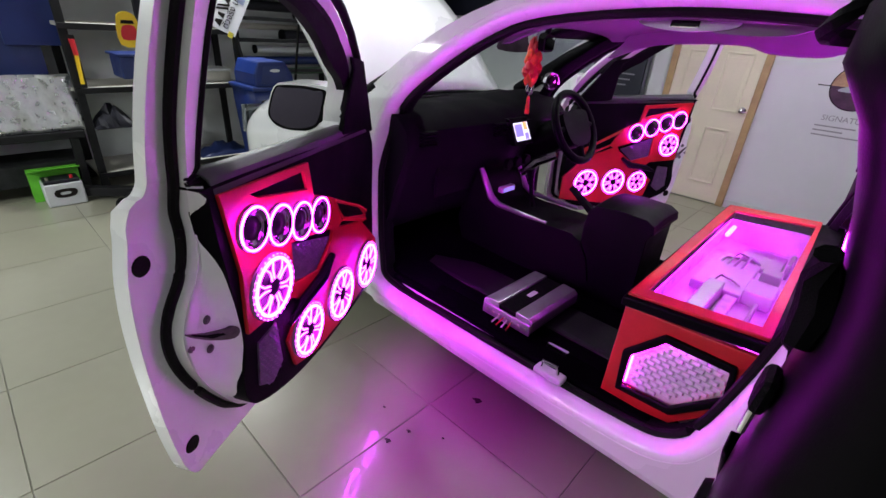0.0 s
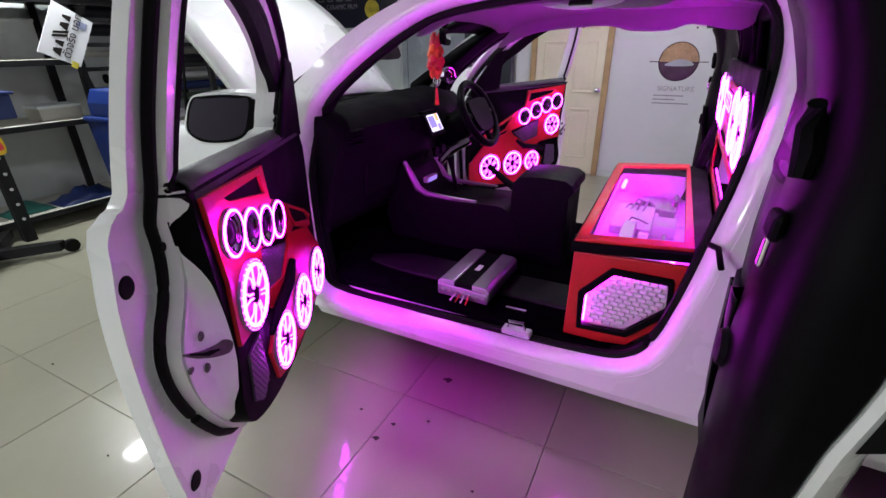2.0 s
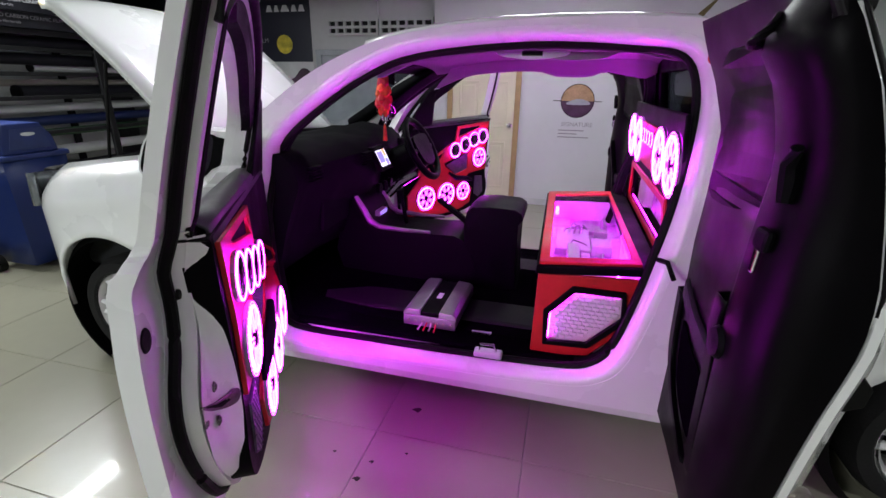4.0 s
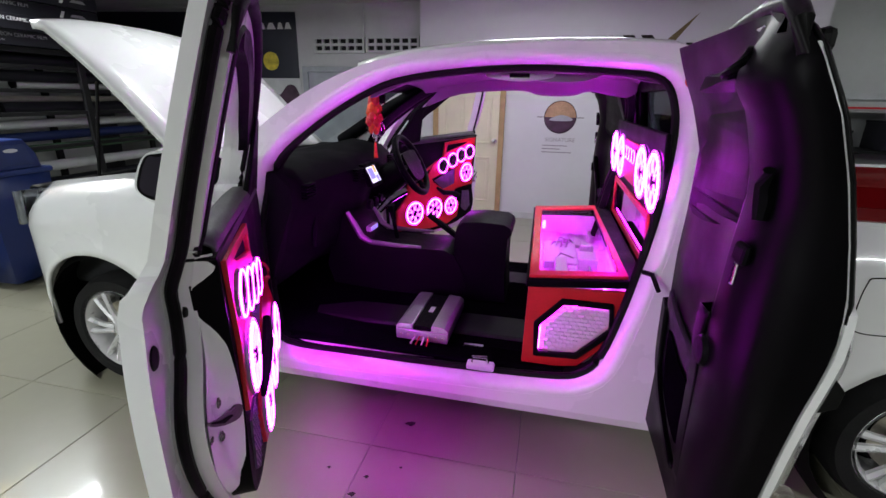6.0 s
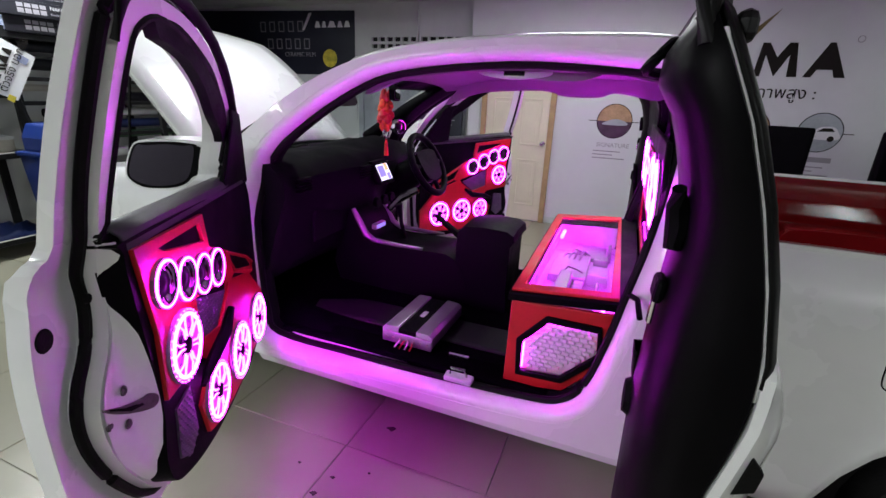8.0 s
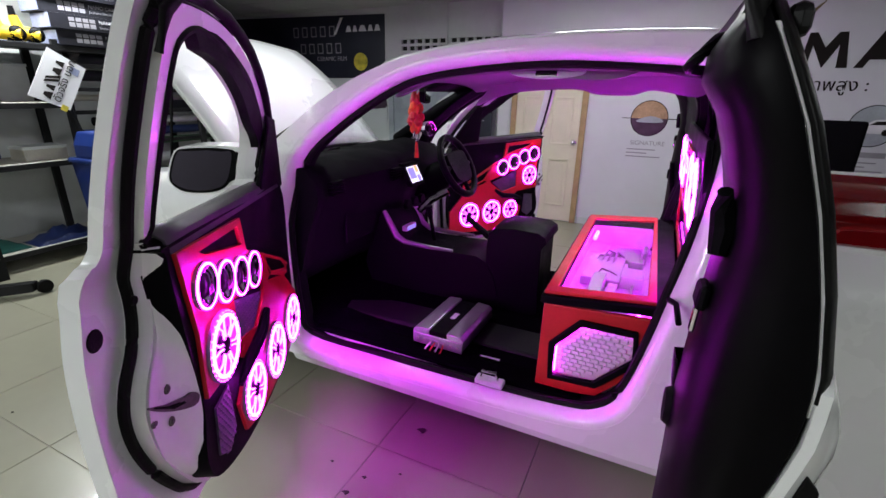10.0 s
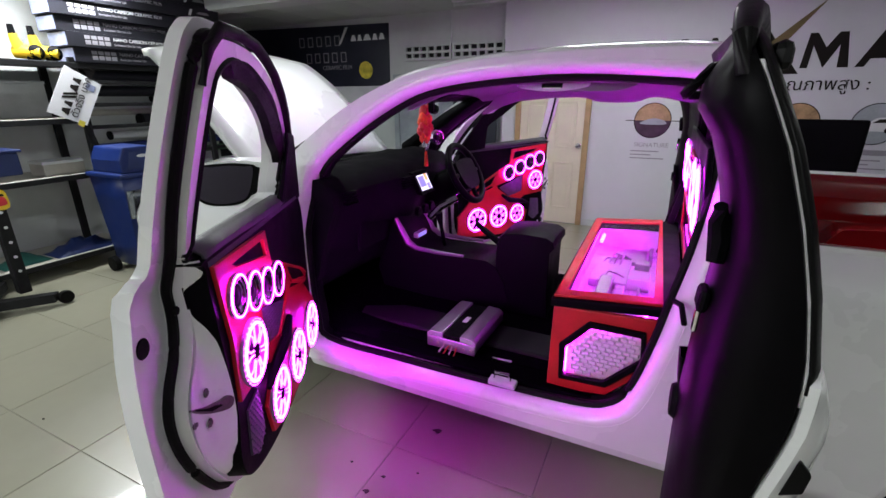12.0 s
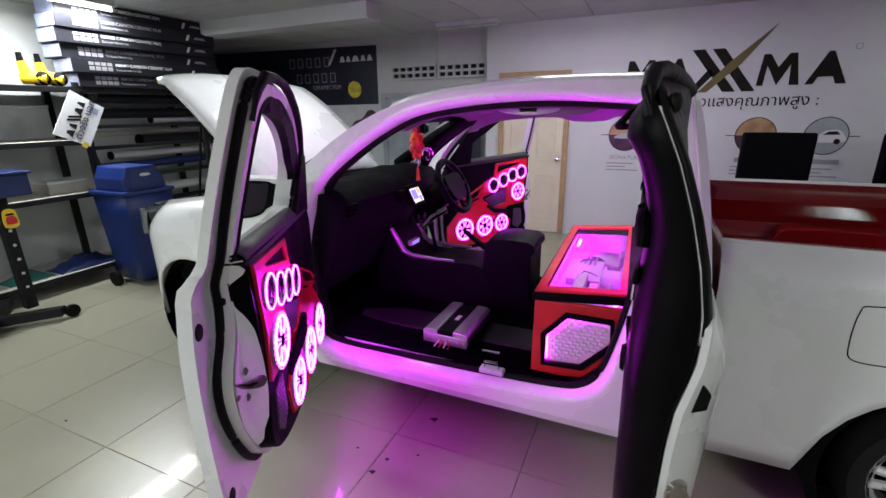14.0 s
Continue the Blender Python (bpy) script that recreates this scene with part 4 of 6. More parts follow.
def rear_door(sg):
    at = lambda u, z, x: (x, YC + sg * (1.2 - u - YC), z)

    def face(u, z):
        """x of the trim's surface: a forward column along the free side, set back towards the hinge."""
        f = along(FACE, z)
        back = 0.07 + (0.02 if 1.22 < z < 1.56 else 0.0)
        return f + float(np.interp(u, [0.0, 0.2, 0.5, 0.6, 0.66, 0.76, 0.83], [0.1, back + 0.01, back, 0.022, 0.0, 0.004, 0.02]))

    zs = np.linspace(0.33, 1.66, 34)
    rows = []
    for z in zs:
        e, sm = along(REACH, z), along(SEAM, z)
        f = face(0.76, z)
        rows.append([at(u, z, min(face(u, z), sm + 0.01)) for u in (0.03, 0.2, 0.36, 0.5, 0.56, 0.61, 0.66, 0.71)]
                    + [at(e - 0.05, z, min(f + 0.004, sm)), at(e - 0.018, z, f + 0.3 * (sm - f)), at(e - 0.004, z, f + 0.65 * (sm - f)), at(e, z, sm), at(e - 0.03, z, sm + 0.012), at(0.4, z, max(sm + 0.02, min(sm + 0.03, 0.1))), at(0.03, z, 0.13 if z < 1.15 else 0.11)])
    body = Shape().grid(rows, close=True)
    n = len(rows[0])
    body.add(rows[0], [tuple(range(n))]).add(rows[-1], [tuple(range(n))])
    dr = body.make("rear_door", GLOSSTRIM, truck, "white rear half door open outwards, trimmed in black moulded plastic", smooth=True)
    # white lower skin that rolls round the free edge
    low = []
    for z in np.linspace(0.32, 1.185, 24):
        e, sm, sk, r = along(REACH, z), along(SEAM, z), along(SKIN, z), along(SKINREACH, z)
        low.append([at(e - 0.03, z, sm + 0.004), at(e - 0.004, z, sm + 0.008), at(e - 0.004, z, sm + 0.022), at(e + (r - e) * 0.35, z, sm + (sk - sm) * 0.6), at(e + (r - e) * 0.75, z, sm + (sk - sm) * 0.9), at(r, z, sk), at(r - 0.1, z, sk + 0.012), at(0.35, z, sk + 0.016), at(0.02, z, sk)])
    top = [tuple(p) for p in low[-1]]
    low.append([(p[0] * 0.6 + 0.4 * top[2][0], p[1] * 0.97 + 0.03 * at(0.3, 1.2, 0)[1], 1.2) for p in top])
    Shape().grid(low).make("outer_skin", PAINT, dr, "white painted outer skin", smooth=True, solid=0.006)
    # white strip between the trim and the outer window rubber
    zz = np.linspace(1.15, 1.6, 14)
    Shape().grid([[at(along(REACH, z) - 0.012, z, along(SEAM, z) + 0.001), at(along(REACH, z) - 0.006, z, along(SEAM, z) + 0.003), at(along(REACH, z) - 0.007, z, along(SEAM, z) + 0.007), at(along(REACH, z) - 0.016, z, along(SEAM, z) + 0.008)] for z in zz]).make("edge_strip", JAMB, dr, "white painted edge strip", smooth=True, solid=0.003)
    # outer window rubber, and the black window frame behind the trim
    zz = np.linspace(1.17, 1.655, 16)
    Shape().grid([[at(along(REACH, z) - 0.006 - 0.02 * q, z, along(SEAM, z) + 0.006 + 0.013 * math.sin(math.pi * q / 2)) for q in (0.0, 0.25, 0.5, 1.0, 1.5)] + [at(0.05, z, 0.115)] for z in zz]).make("window_rubber", SEAL, dr, "black rubber along the window", smooth=True, solid=0.004)
    # ragged rubber corner over the top of the trim, with its bright strip
    Shape().tube([at(u, z, x) for u, z, x in ((0.79, 1.58, 0.0), (0.775, 1.63, -0.005), (0.72, 1.665, 0.0), (0.6, 1.675, 0.02), (0.4, 1.675, 0.05), (0.2, 1.665, 0.08), (0.06, 1.645, 0.11))], [0.01, 0.015, 0.018, 0.02, 0.022, 0.024, 0.022], 10).make("corner_seal", SEAL, dr, "black rubber corner seal", smooth=True)
    Shape().box((0.71, 1.585, 0.03), (0.765, 1.625, 0.055), lambda a, b, c: at(a, b, c)).make("corner_block", SEAL, dr, "black rubber corner block", bevel=0.012)
    Shape().tube([at(0.2 + 0.425 * k / 6, 1.643, 0.055 - 0.008 * k) for k in range(7)], 0.006, 6).make("top_strip", CHROME, dr, smooth=True)
    # dark window pane set in the trim and the oval recess above the column
    Shape().prism(smooth_line([(0.06, 1.2), (0.05, 1.4), (0.08, 1.58), (0.3, 1.6), (0.48, 1.585), (0.545, 1.5), (0.57, 1.4), (0.555, 1.28), (0.36, 1.21)], 3), lambda a, b, h: at(a, b, face(a, b) - 0.004 - h), 0, 0.003).make("door_glass", PANE, dr)
    Shape().tube([at(u, z, face(u, z) - 0.006) for u, z in smooth_line([(0.53, 1.567), (0.57, 1.6), (0.65, 1.6), (0.685, 1.578), (0.655, 1.558)], 4)], 0.008, 6, True).make("recess_rim", BLACK, dr, smooth=True)

    def ribbon(name, pts, w, mat, label="", h=0.012):
        rows_ = []
        for u, z in smooth_line(pts, 5, False):
            rows_.append([at(u - w, z, face(u - w, z) - 0.004), at(u - w * 0.7, z, face(u, z) - h), at(u + w * 0.7, z, face(u, z) - h), at(u + w, z, face(u + w, z) - 0.004)])
        return Shape().grid(rows_).make(name, mat, dr, label, smooth=True, solid=0.003)
    ribbon("moulding_rib", [(0.63, 1.09), (0.58, 0.95), (0.545, 0.82), (0.53, 0.68), (0.5, 0.5)], 0.03, GLOSSTRIM, h=0.02)
    ribbon("moulding_rib", [(0.05, 0.85), (0.08, 0.64), (0.22, 0.55), (0.42, 0.48)], 0.03, GLOSSTRIM, h=0.02)
    Shape().grid([[at(u, z + dz, face(u, z) - k) for dz, k in ((-0.035, 0.006), (-0.025, 0.016), (0.025, 0.016), (0.035, 0.006))] for u, z in smooth_line([(0.1, 0.88), (0.29, 0.845), (0.42, 0.835), (0.54, 0.82)], 4, False)]).make("seat_belt", WEB, dr, "black seat belt webbing", smooth=True, solid=0.003)
    Shape().prism(smooth_line([(0.14, 0.78), (0.3, 0.76), (0.48, 0.74), (0.46, 0.58), (0.36, 0.54), (0.2, 0.6)], 3), lambda a, b, h: at(a, b, face(a, b) - 0.002 - h), 0, 0.004).make("map_pocket", CARPET, dr, "dark map pocket")
    Shape().tube([at(u, z, face(u, z) - 0.01) for u, z in ((0.76, 1.405), (0.745, 1.38), (0.742, 1.35), (0.75, 1.315))], [0.01, 0.016, 0.017, 0.012], 8).make("grab_handle", BLACK, dr, smooth=True)
    Shape().box((0.7, 1.225, 0), (0.75, 1.265, 0.016), lambda a, b, c: at(a, b, face(a, b) - c)).make("belt_guide", BLACK, dr, bevel=0.008)
    Shape().box((0.712, 1.18, 0.004), (0.726, 1.225, 0.012), lambda a, b, c: at(a, b, face(a, b) - c)).make("belt_tongue", CHROME, dr, "chrome belt tongue", bevel=0.003)
    Shape().lathe([(0.0, 0.012), (0.03, 0.01), (0.036, 0.0)], lambda a, b, h: at(0.66 + a, 1.0 + b, face(0.66, 1.0) - h), 16).make("trim_cap", BLACK, dr, smooth=True)
    Shape().prism([(-0.016, -0.035), (0.012, -0.02), (0.016, 0.015), (-0.002, 0.036)], lambda a, b, h: at(0.828 + h, 1.03 + b, 0.158 + a), -0.004, 0.008).make("edge_plug", RUBBER, dr, "black rubber stop on the door edge", bevel=0.003)
    lk = Shape().box((0.795, 0.74, 0.125), (0.824, 0.8, 0.165), lambda a, b, c: at(a, b, c)).make("latch", STEEL, dr, "brassy zinc latch plate", bevel=0.008)
    Shape().tube([at(0.828, 0.77 + 0.03 * math.cos(q), 0.145 + 0.022 * math.sin(q)) for q in np.linspace(0, math.tau, 13)[:-1]], 0.004, 6, True).make("latch_loop", STEEL, lk, smooth=True)
    return dr


for s in (1, -1):
    rear_door(s)
Shape().tube([(0.02, 1.22, 0.92), (0.04, 1.17, 0.93), (0.05, 1.1, 0.9)], 0.009, 6).make("door_check", BLACK, truck, "black door check strap", smooth=True)

# ---- cabin interior ----
def dash_profile(y):
    q = abs(y - YC) / 0.65
    hump = 0.035 * math.exp(-((y - 2.31) / 0.2) ** 2)
    k = 0.025 * max(0, 1 - abs(y - 1.96) / 0.2)
    back = 0.05 * q ** 3
    return [(-2.02, y, 1.165), (-1.8, y, 1.195), (-1.58 - back, y, 1.21 + hump), (-1.44 - back + k, y, 1.185 + hump), (-1.38 - back + k, y, 1.13 + hump * 0.6), (-1.37 - back + k, y, 1.05), (-1.41 - back + k * 1.5, y, 0.96),
            (-1.45 - back + k * 2, y, 0.86), (-1.5 - back + k * 2.5, y, 0.7), (-1.62 + k, y, 0.6), (-1.9, y, 0.58)]


dash = Shape().grid([dash_profile(y) for y in np.linspace(1.3, 2.59, 28)]).make("dashboard", SOFT, truck, "black soft dashboard", smooth=True, solid=0.02)
for y in (1.3, 2.59):
    p = dash_profile(y)
    Shape().prism([(a[0], a[2]) for a in p], lambda a, b, h, y=y: (a, y + h, b), -0.004, 0.004).make("end_cap", SOFT, dash)
for y in (1.39, 1.86, 2.06, 2.52):
    v = Shape()
    for k in range(5):
        v.box((-1.352 - 0.3 * (abs(y - YC) / 0.65) ** 3 * 0.2 - 0.012, y - 0.045, 1.07 + k * 0.014), (-1.335 - 0.3 * (abs(y - YC) / 0.65) ** 3 * 0.2, y + 0.045, 1.076 + k * 0.014))
    v.make("air_vent", BLACK, dash, "black air vent slats")
Shape().tube([(-1.5 + 0.0, 1.36, 1.213), (-1.72, 1.5, 1.212), (-1.76, 1.9, 1.21)], 0.006, 6).make("screen_vent", RUBBER, dash)
g = Shape().prism([(1.5, 0.98), (1.8, 0.98), (1.79, 0.78), (1.52, 0.78)], lambda a, b, h: (-1.46 + 0.12 * (b - 0.78) + h, a, b), -0.01, 0.012).make("glove_box", SOFT, dash, bevel=0.008)
# head unit
hu = lambda a, b, h: (-1.322 - 0.5 * (b - 1.083) + h, a + 0.045, b)
Shape().prism([(1.87, 1.02), (2.03, 1.02), (2.03, 1.145), (1.87, 1.145)], hu, -0.03, 0.006).make("head_unit", BLACK, truck, "black head unit with lit screen", bevel=0.004)
scr = Shape().prism([(1.89, 1.042), (2.012, 1.042), (2.012, 1.125), (1.89, 1.125)], hu, 0.006, 0.008).make("display", SCREEN, truck, "lit display with coloured tiles")
Shape().prism([(1.895, 1.062), (1.958, 1.062), (1.958, 1.118), (1.895, 1.118)], hu, 0.008, 0.0095).make("display_tile", SCREENB, scr)
Shape().prism([(1.97, 1.09), (2.0, 1.09), (2.0, 1.125), (1.97, 1.125)], hu, 0.008, 0.0095).make("display_tile", SCREENO, scr)
Shape().prism([(1.97, 1.045), (2.0, 1.045), (2.0, 1.075), (1.97, 1.075)], hu, 0.008, 0.0095).make("display_tile", SCREENB, scr)
for k in range(3):
    Shape().lathe([(0.03, 0), (0.03, 0.018), (0.026, 0.022), (0.0, 0.022)], lambda a, b, h, k=k: (-1.31 + h, 1.89 + 0.08 * k + a, 0.93 + b), 20).make("control_knob", BLACK, truck, smooth=True)
# centre console with bright edge trim, armrest box, levers
con = Shape().prism(smooth_line([(-1.5, 0.45), (-1.45, 0.88), (-1.36, 0.84), (-1.28, 0.73), (-1.0, 0.72), (-0.8, 0.7), (-0.78, 0.45)], 3), lambda a, b, h: (a, h, b), 1.81, 2.1).make("console", BLACK, truck, "black centre console", smooth=True, bevel=0.012)
for y in (1.8, 2.11):
    Shape().tube([(-1.4, y, 0.9), (-1.365, y, 0.84), (-1.32, y, 0.765), (-1.27, y, 0.74), (-1.12, y, 0.733), (-0.98, y, 0.735)], [0.012, 0.017, 0.019, 0.015, 0.012, 0.008], 8).make("edge_trim", ALU, con, "silver console edge trim", smooth=True)
arm = Shape()
arm.grid([[(x, y, z + 0.012 * math.sin(math.pi * (y - 1.82) / 0.28)) for y in np.linspace(1.82, 2.1, 7)] for x, z in ((-0.79, 0.45), (-0.8, 0.78), (-0.79, 0.855), (-0.76, 0.885), (-0.66, 0.895), (-0.54, 0.89), (-0.505, 0.87), (-0.5, 0.84), (-0.52, 0.81), (-0.52, 0.6), (-0.51, 0.45))])
for y in (1.82, 2.1):
    arm.prism([(-0.79, 0.45), (-0.8, 0.78), (-0.79, 0.855), (-0.76, 0.885), (-0.66, 0.895), (-0.54, 0.89), (-0.505, 0.87), (-0.5, 0.84), (-0.52, 0.81), (-0.52, 0.6), (-0.51, 0.45)], lambda a, b, h, y=y: (a, y + h, b), -0.003, 0.003)
arm.make("armrest_box", VINYL, truck, "black padded armrest box", smooth=True, bevel=0.012)
Shape().tube([(-0.503, 1.82, 0.838), (-0.503, 2.1, 0.838)], 0.004, 6).make("lid_seam", RUBBER, truck)
Shape().tube([(-0.8, 2.03, 0.72), (-0.88, 2.03, 0.78), (-1.0, 2.035, 0.86)], [0.016, 0.02, 0.017], 8).make("handbrake", BLACK, truck, smooth=True)
Shape().tube([(-1.17, 1.97, 0.72), (-1.19, 1.96, 0.84), (-1.2, 1.95, 0.92)], [0.012, 0.012, 0.024], 8).make("gear_lever", BLACK, truck, smooth=True)
Shape().tube([(-1.3, 2.02, 0.86), (-1.24, 2.06, 0.93), (-1.15, 2.1, 0.98)], [0.02, 0.026, 0.02], 8).make("stack_side_trim", HORN, truck, smooth=True)
# steering wheel
ax = Vector((0.88, 0, 0.47))
up = Vector((-0.47, 0, 0.88))
sw = lambda a, b, h: tuple(Vector((-1.18, 2.3, 1.1)) + Vector((0, 1, 0)) * a + up * b + ax * h)
st = Shape().tube([sw(0.185 * math.cos(q), 0.185 * math.sin(q), 0) for q in np.linspace(0, math.tau, 37)[:-1]], 0.021, 10, True).make("steering_wheel", VINYL, truck, "black leather steering wheel", smooth=True)
Shape().prism(smooth_line([(-0.13, 0.05), (-0.08, 0.085), (0.08, 0.085), (0.13, 0.05), (0.09, -0.09), (-0.09, -0.09)], 4), sw, -0.05, 0.02).make("hub", BLACK, st, smooth=True, bevel=0.01)
for a in (0.0, math.pi, -math.pi / 2):
    Shape().tube([sw(0.06 * math.cos(a), 0.06 * math.sin(a), 0), sw(0.18 * math.cos(a), 0.18 * math.sin(a), 0)], [0.02, 0.013], 8).make("spoke", BLACK, st, smooth=True)
Shape().tube([sw(0, 0, -0.04), (-1.34, 2.31, 1.0), (-1.5, 2.31, 0.92)], [0.08, 0.1, 0.1], 14).make("steering_column", BLACK, truck, smooth=True)
# mirror, visors, pillar tweeter, brackets
vm = lambda a, b, h: (-1.25 + h - 0.35 * a, 2.01 + a, 1.505 + b - 0.25 * h)
mr = Shape().prism(smooth_line([(-0.1, -0.028), (-0.095, 0.03), (0.09, 0.034), (0.105, -0.015), (0.08, -0.034), (-0.07, -0.036)], 4), vm, -0.022, 0.01).make("rear_view_mirror", BLACK, truck, smooth=True, bevel=0.008)
Shape().prism([(-0.085, -0.024), (0.075, -0.026), (0.092, -0.012), (0.08, 0.026), (-0.082, 0.024)], vm, 0.01, 0.013).make("mirror_glass", material("rear_view_glass", (0.85, 0.85, 0.87), 0.04, metal=1.0, vary=0.01), mr)
Shape().tube([(-1.27, 2.01, 1.53), (-1.24, 2.0, 1.58)], 0.012, 8).make("mirror_stem", BLACK, mr, smooth=True)
for y0, y1 in ((2.03, 2.5), (1.4, 1.86)):
    Shape().grid([[(x, y, z) for y in np.linspace(y0, y1, 5)] for x, z in ((-1.3, 1.545), (-1.2, 1.58), (-1.08, 1.6))]).make("sun_visor", SOFT if y0 > 2 else HEADLINER, truck, smooth=True, solid=0.02)
tw = lambda a, b, h: (-1.43 + 0.8 * h + 0.5 * a, 2.405 - 0.6 * h + a * 0.8, 1.302 + b)
pt = Shape().lathe([(0.03, -0.12), (0.045, -0.05), (0.05, 0.0), (0.046, 0.012), (0.036, 0.01), (0.03, -0.01), (0.0, -0.015)], tw, 24).make("pillar_tweeter", CHROME, truck, "round silver tweeter on the pillar", smooth=True)
Shape().lathe([(0.022, -0.01), (0.016, 0.004), (0.0, 0.006)], tw, 16).make("dome", CONE, pt, smooth=True)
for sg in (1, -1):
    gm = Shape().prism(smooth_line([(-0.62, 1.59), (-0.6, 1.615), (-0.38, 1.615), (-0.36, 1.59), (-0.45, 1.575), (-0.53, 1.575)], 4), near if sg > 0 else far, 0.13, 0.15).make("lamp_bracket", PALE, truck, "clear grey roof rail lamp", smooth=True, bevel=0.005)
    Shape().box((-0.53, 0.125, 1.583), (-0.45, 0.135, 1.603), lambda a, b, c, sg=sg: (near if sg > 0 else far)(a, c, b)).make("lens", CHROME, gm, bevel=0.004)
# rear quarter trims
for at in (near, far):
    Shape().prism(smooth_line([(0.07, 0.42), (0.08, 0.9), (0.13, 1.2), (0.14, 1.5), (0.07, 1.58), (0.1, 1.58), (0.18, 1.2), (0.21, 0.42)], 3), at, 0.09, 0.14).make("quarter_trim", VINYL, truck, smooth=True, bevel=0.01)
# striker on the sill, carpet tags
sk = thing("door_striker", "clear plastic and steel striker clip on the sill", "striker", (-0.55, 1.25, 0.41))
Shape().box((-0.62, 1.235, 0.392), (-0.5, 1.285, 0.418)).make("base", PALE, sk, bevel=0.008)
Shape().tube([(-0.6, 1.26, 0.41), (-0.595, 1.26, 0.445), (-0.535, 1.26, 0.45), (-0.525, 1.26, 0.41)], 0.007, 8).make("loop", CHROME, sk, smooth=True)
for x, y in ((-0.605, 1.845), (-0.615, 1.405)):
    tagged(Shape().prism([(-0.045, -0.017), (0.045, -0.012), (0.044, 0.018), (-0.046, 0.013)], lambda a, b, h, x=x, y=y: (x + a, y + b, 0.409 + h), 0, 0.003).make("carpet_tag", PALE), "pale fixing tape on the black carpet", "tag", "carpet tags")

# ---- subwoofer enclosure ----
boxx = thing("subwoofer_enclosure", "red and black subwoofer box with clear lit lid", "speaker box", (-0.2, 1.95, 0.41))
FRONT = [(-0.39, 0.412), (-0.385, 0.772), (0.02, 0.79), (0.015, 0.62), (-0.03, 0.56), (-0.155, 0.425), (-0.25, 0.412)]
fy = lambda a, b, h: (a, h, b)
HEX = [(-0.325, 0.605), (-0.235, 0.71), (-0.057, 0.71), (-0.05, 0.62), (-0.172, 0.49), (-0.325, 0.478)]
hexbig = offset(HEX, 0.028)
Shape().prism(FRONT, fy, 1.325, 1.345, [offset(HEX, 0.012)]).make("front_panel", RED, boxx, "bright red front panel", bevel=0.005)
Shape().prism(hexbig, fy, 1.312, 1.33, [HEX]).make("hexagon_frame", BLACK, boxx, "black six-sided frame", bevel=0.005)
tuft = Shape().prism(offset(HEX, 0.008), fy, 1.35, 1.36).make("tufted_panel", PEARL, boxx, "woven pearl white panel lit pink")
Shape().tube([(x, 1.34, z) for x, z in ((-0.322, 0.483), (-0.322, 0.604), (-0.234, 0.706), (-0.17, 0.706))], 0.004, 6).make("light_strip", LED, boxx, "pink LED strip", smooth=True)
Shape().tube([(x, 1.342, z) for x, z in ((-0.16, 0.706), (-0.06, 0.706))], 0.002, 6).make("light_strip", LEDSOFT, boxx, smooth=True)
pad = bpy.data.meshes.new("pad")
pad.from_pydata([(-0.014, 0, -0.0085), (0.014, 0, -0.0085), (0.014, 0, 0.0085), (-0.014, 0, 0.0085), (-0.011, -0.006, -0.006), (0.011, -0.009, -0.006), (0.011, -0.009, 0.006), (-0.011, -0.006, 0.006)], [],
                [(0, 1, 5, 4), (1, 2, 6, 5), (2, 3, 7, 6), (3, 0, 4, 7), (4, 5, 6, 7)])
pad.materials.append(PEARL)


def inside(poly, a, b):
    c = False
    for i in range(len(poly)):
        (x0, y0), (x1, y1) = poly[i - 1], poly[i]
        if (y0 > b) != (y1 > b) and a < (x1 - x0) * (b - y0) / (y1 - y0) + x0:
            c = not c
    return c


for r_ in range(16):
    for c_ in range(12):
        a, b = -0.325 + c_ * 0.03 + (0.015 if r_ % 2 else 0), 0.455 + r_ * 0.018
        if inside(offset(HEX, -0.006), a, b):
            ob = new("pad", pad)
            ob.location = (a, 1.35, b)
            ob.parent = tuft
Shape().box((-0.385, 1.345, 0.415), (-0.37, 2.58, 0.78)).make("side_panel", VINYL, boxx, bevel=0.004)
Shape().box((0.03, 1.345, 0.415), (0.045, 2.58, 0.8)).make("side_panel", VINYL, boxx, bevel=0.004)
for lo, hi in (((-0.3695, 1.36, 0.66), (-0.366, 2.56, 0.775)), ((0.025, 1.36, 0.66), (0.0295, 2.56, 0.795)), ((-0.366, 2.56, 0.66), (0.025, 2.564, 0.785)), ((-0.366, 1.361, 0.66), (0.025, 1.366, 0.775))):
    Shape().box(lo, hi).make("inner_lining", PEARL, boxx)
Shape().box((-0.385, 2.565, 0.415), (0.045, 2.58, 0.79)).make("back_panel", VINYL, boxx, bevel=0.004)
Shape().box((-0.37, 1.36, 0.425), (0.03, 2.565, 0.66)).make("inner_floor", PEARL, boxx, "pale inner floor lit pink")
lidz = lambda a, b, h: (a, b, h + 0.03 * (a + 0.39) / 0.4)
Shape().prism([(-0.395, 1.3), (0.06, 1.31), (0.06, 2.6), (-0.41, 2.6)], lidz, 0.78, 0.815, [[(-0.345, 1.38), (-0.03, 1.385), (-0.035, 2.5), (-0.355, 2.5)]]).make("lid", VINYL, boxx, "black lid rim", bevel=0.006)
Shape().prism([(-0.385, 1.315), (-0.005, 1.325), (-0.025, 2.585), (-0.4, 2.585)], lidz, 0.815, 0.828, [[(-0.345, 1.375), (-0.035, 1.38), (-0.04, 2.5), (-0.355, 2.5)]]).make("lid_frame", RED, boxx, "red lid frame", bevel=0.004)
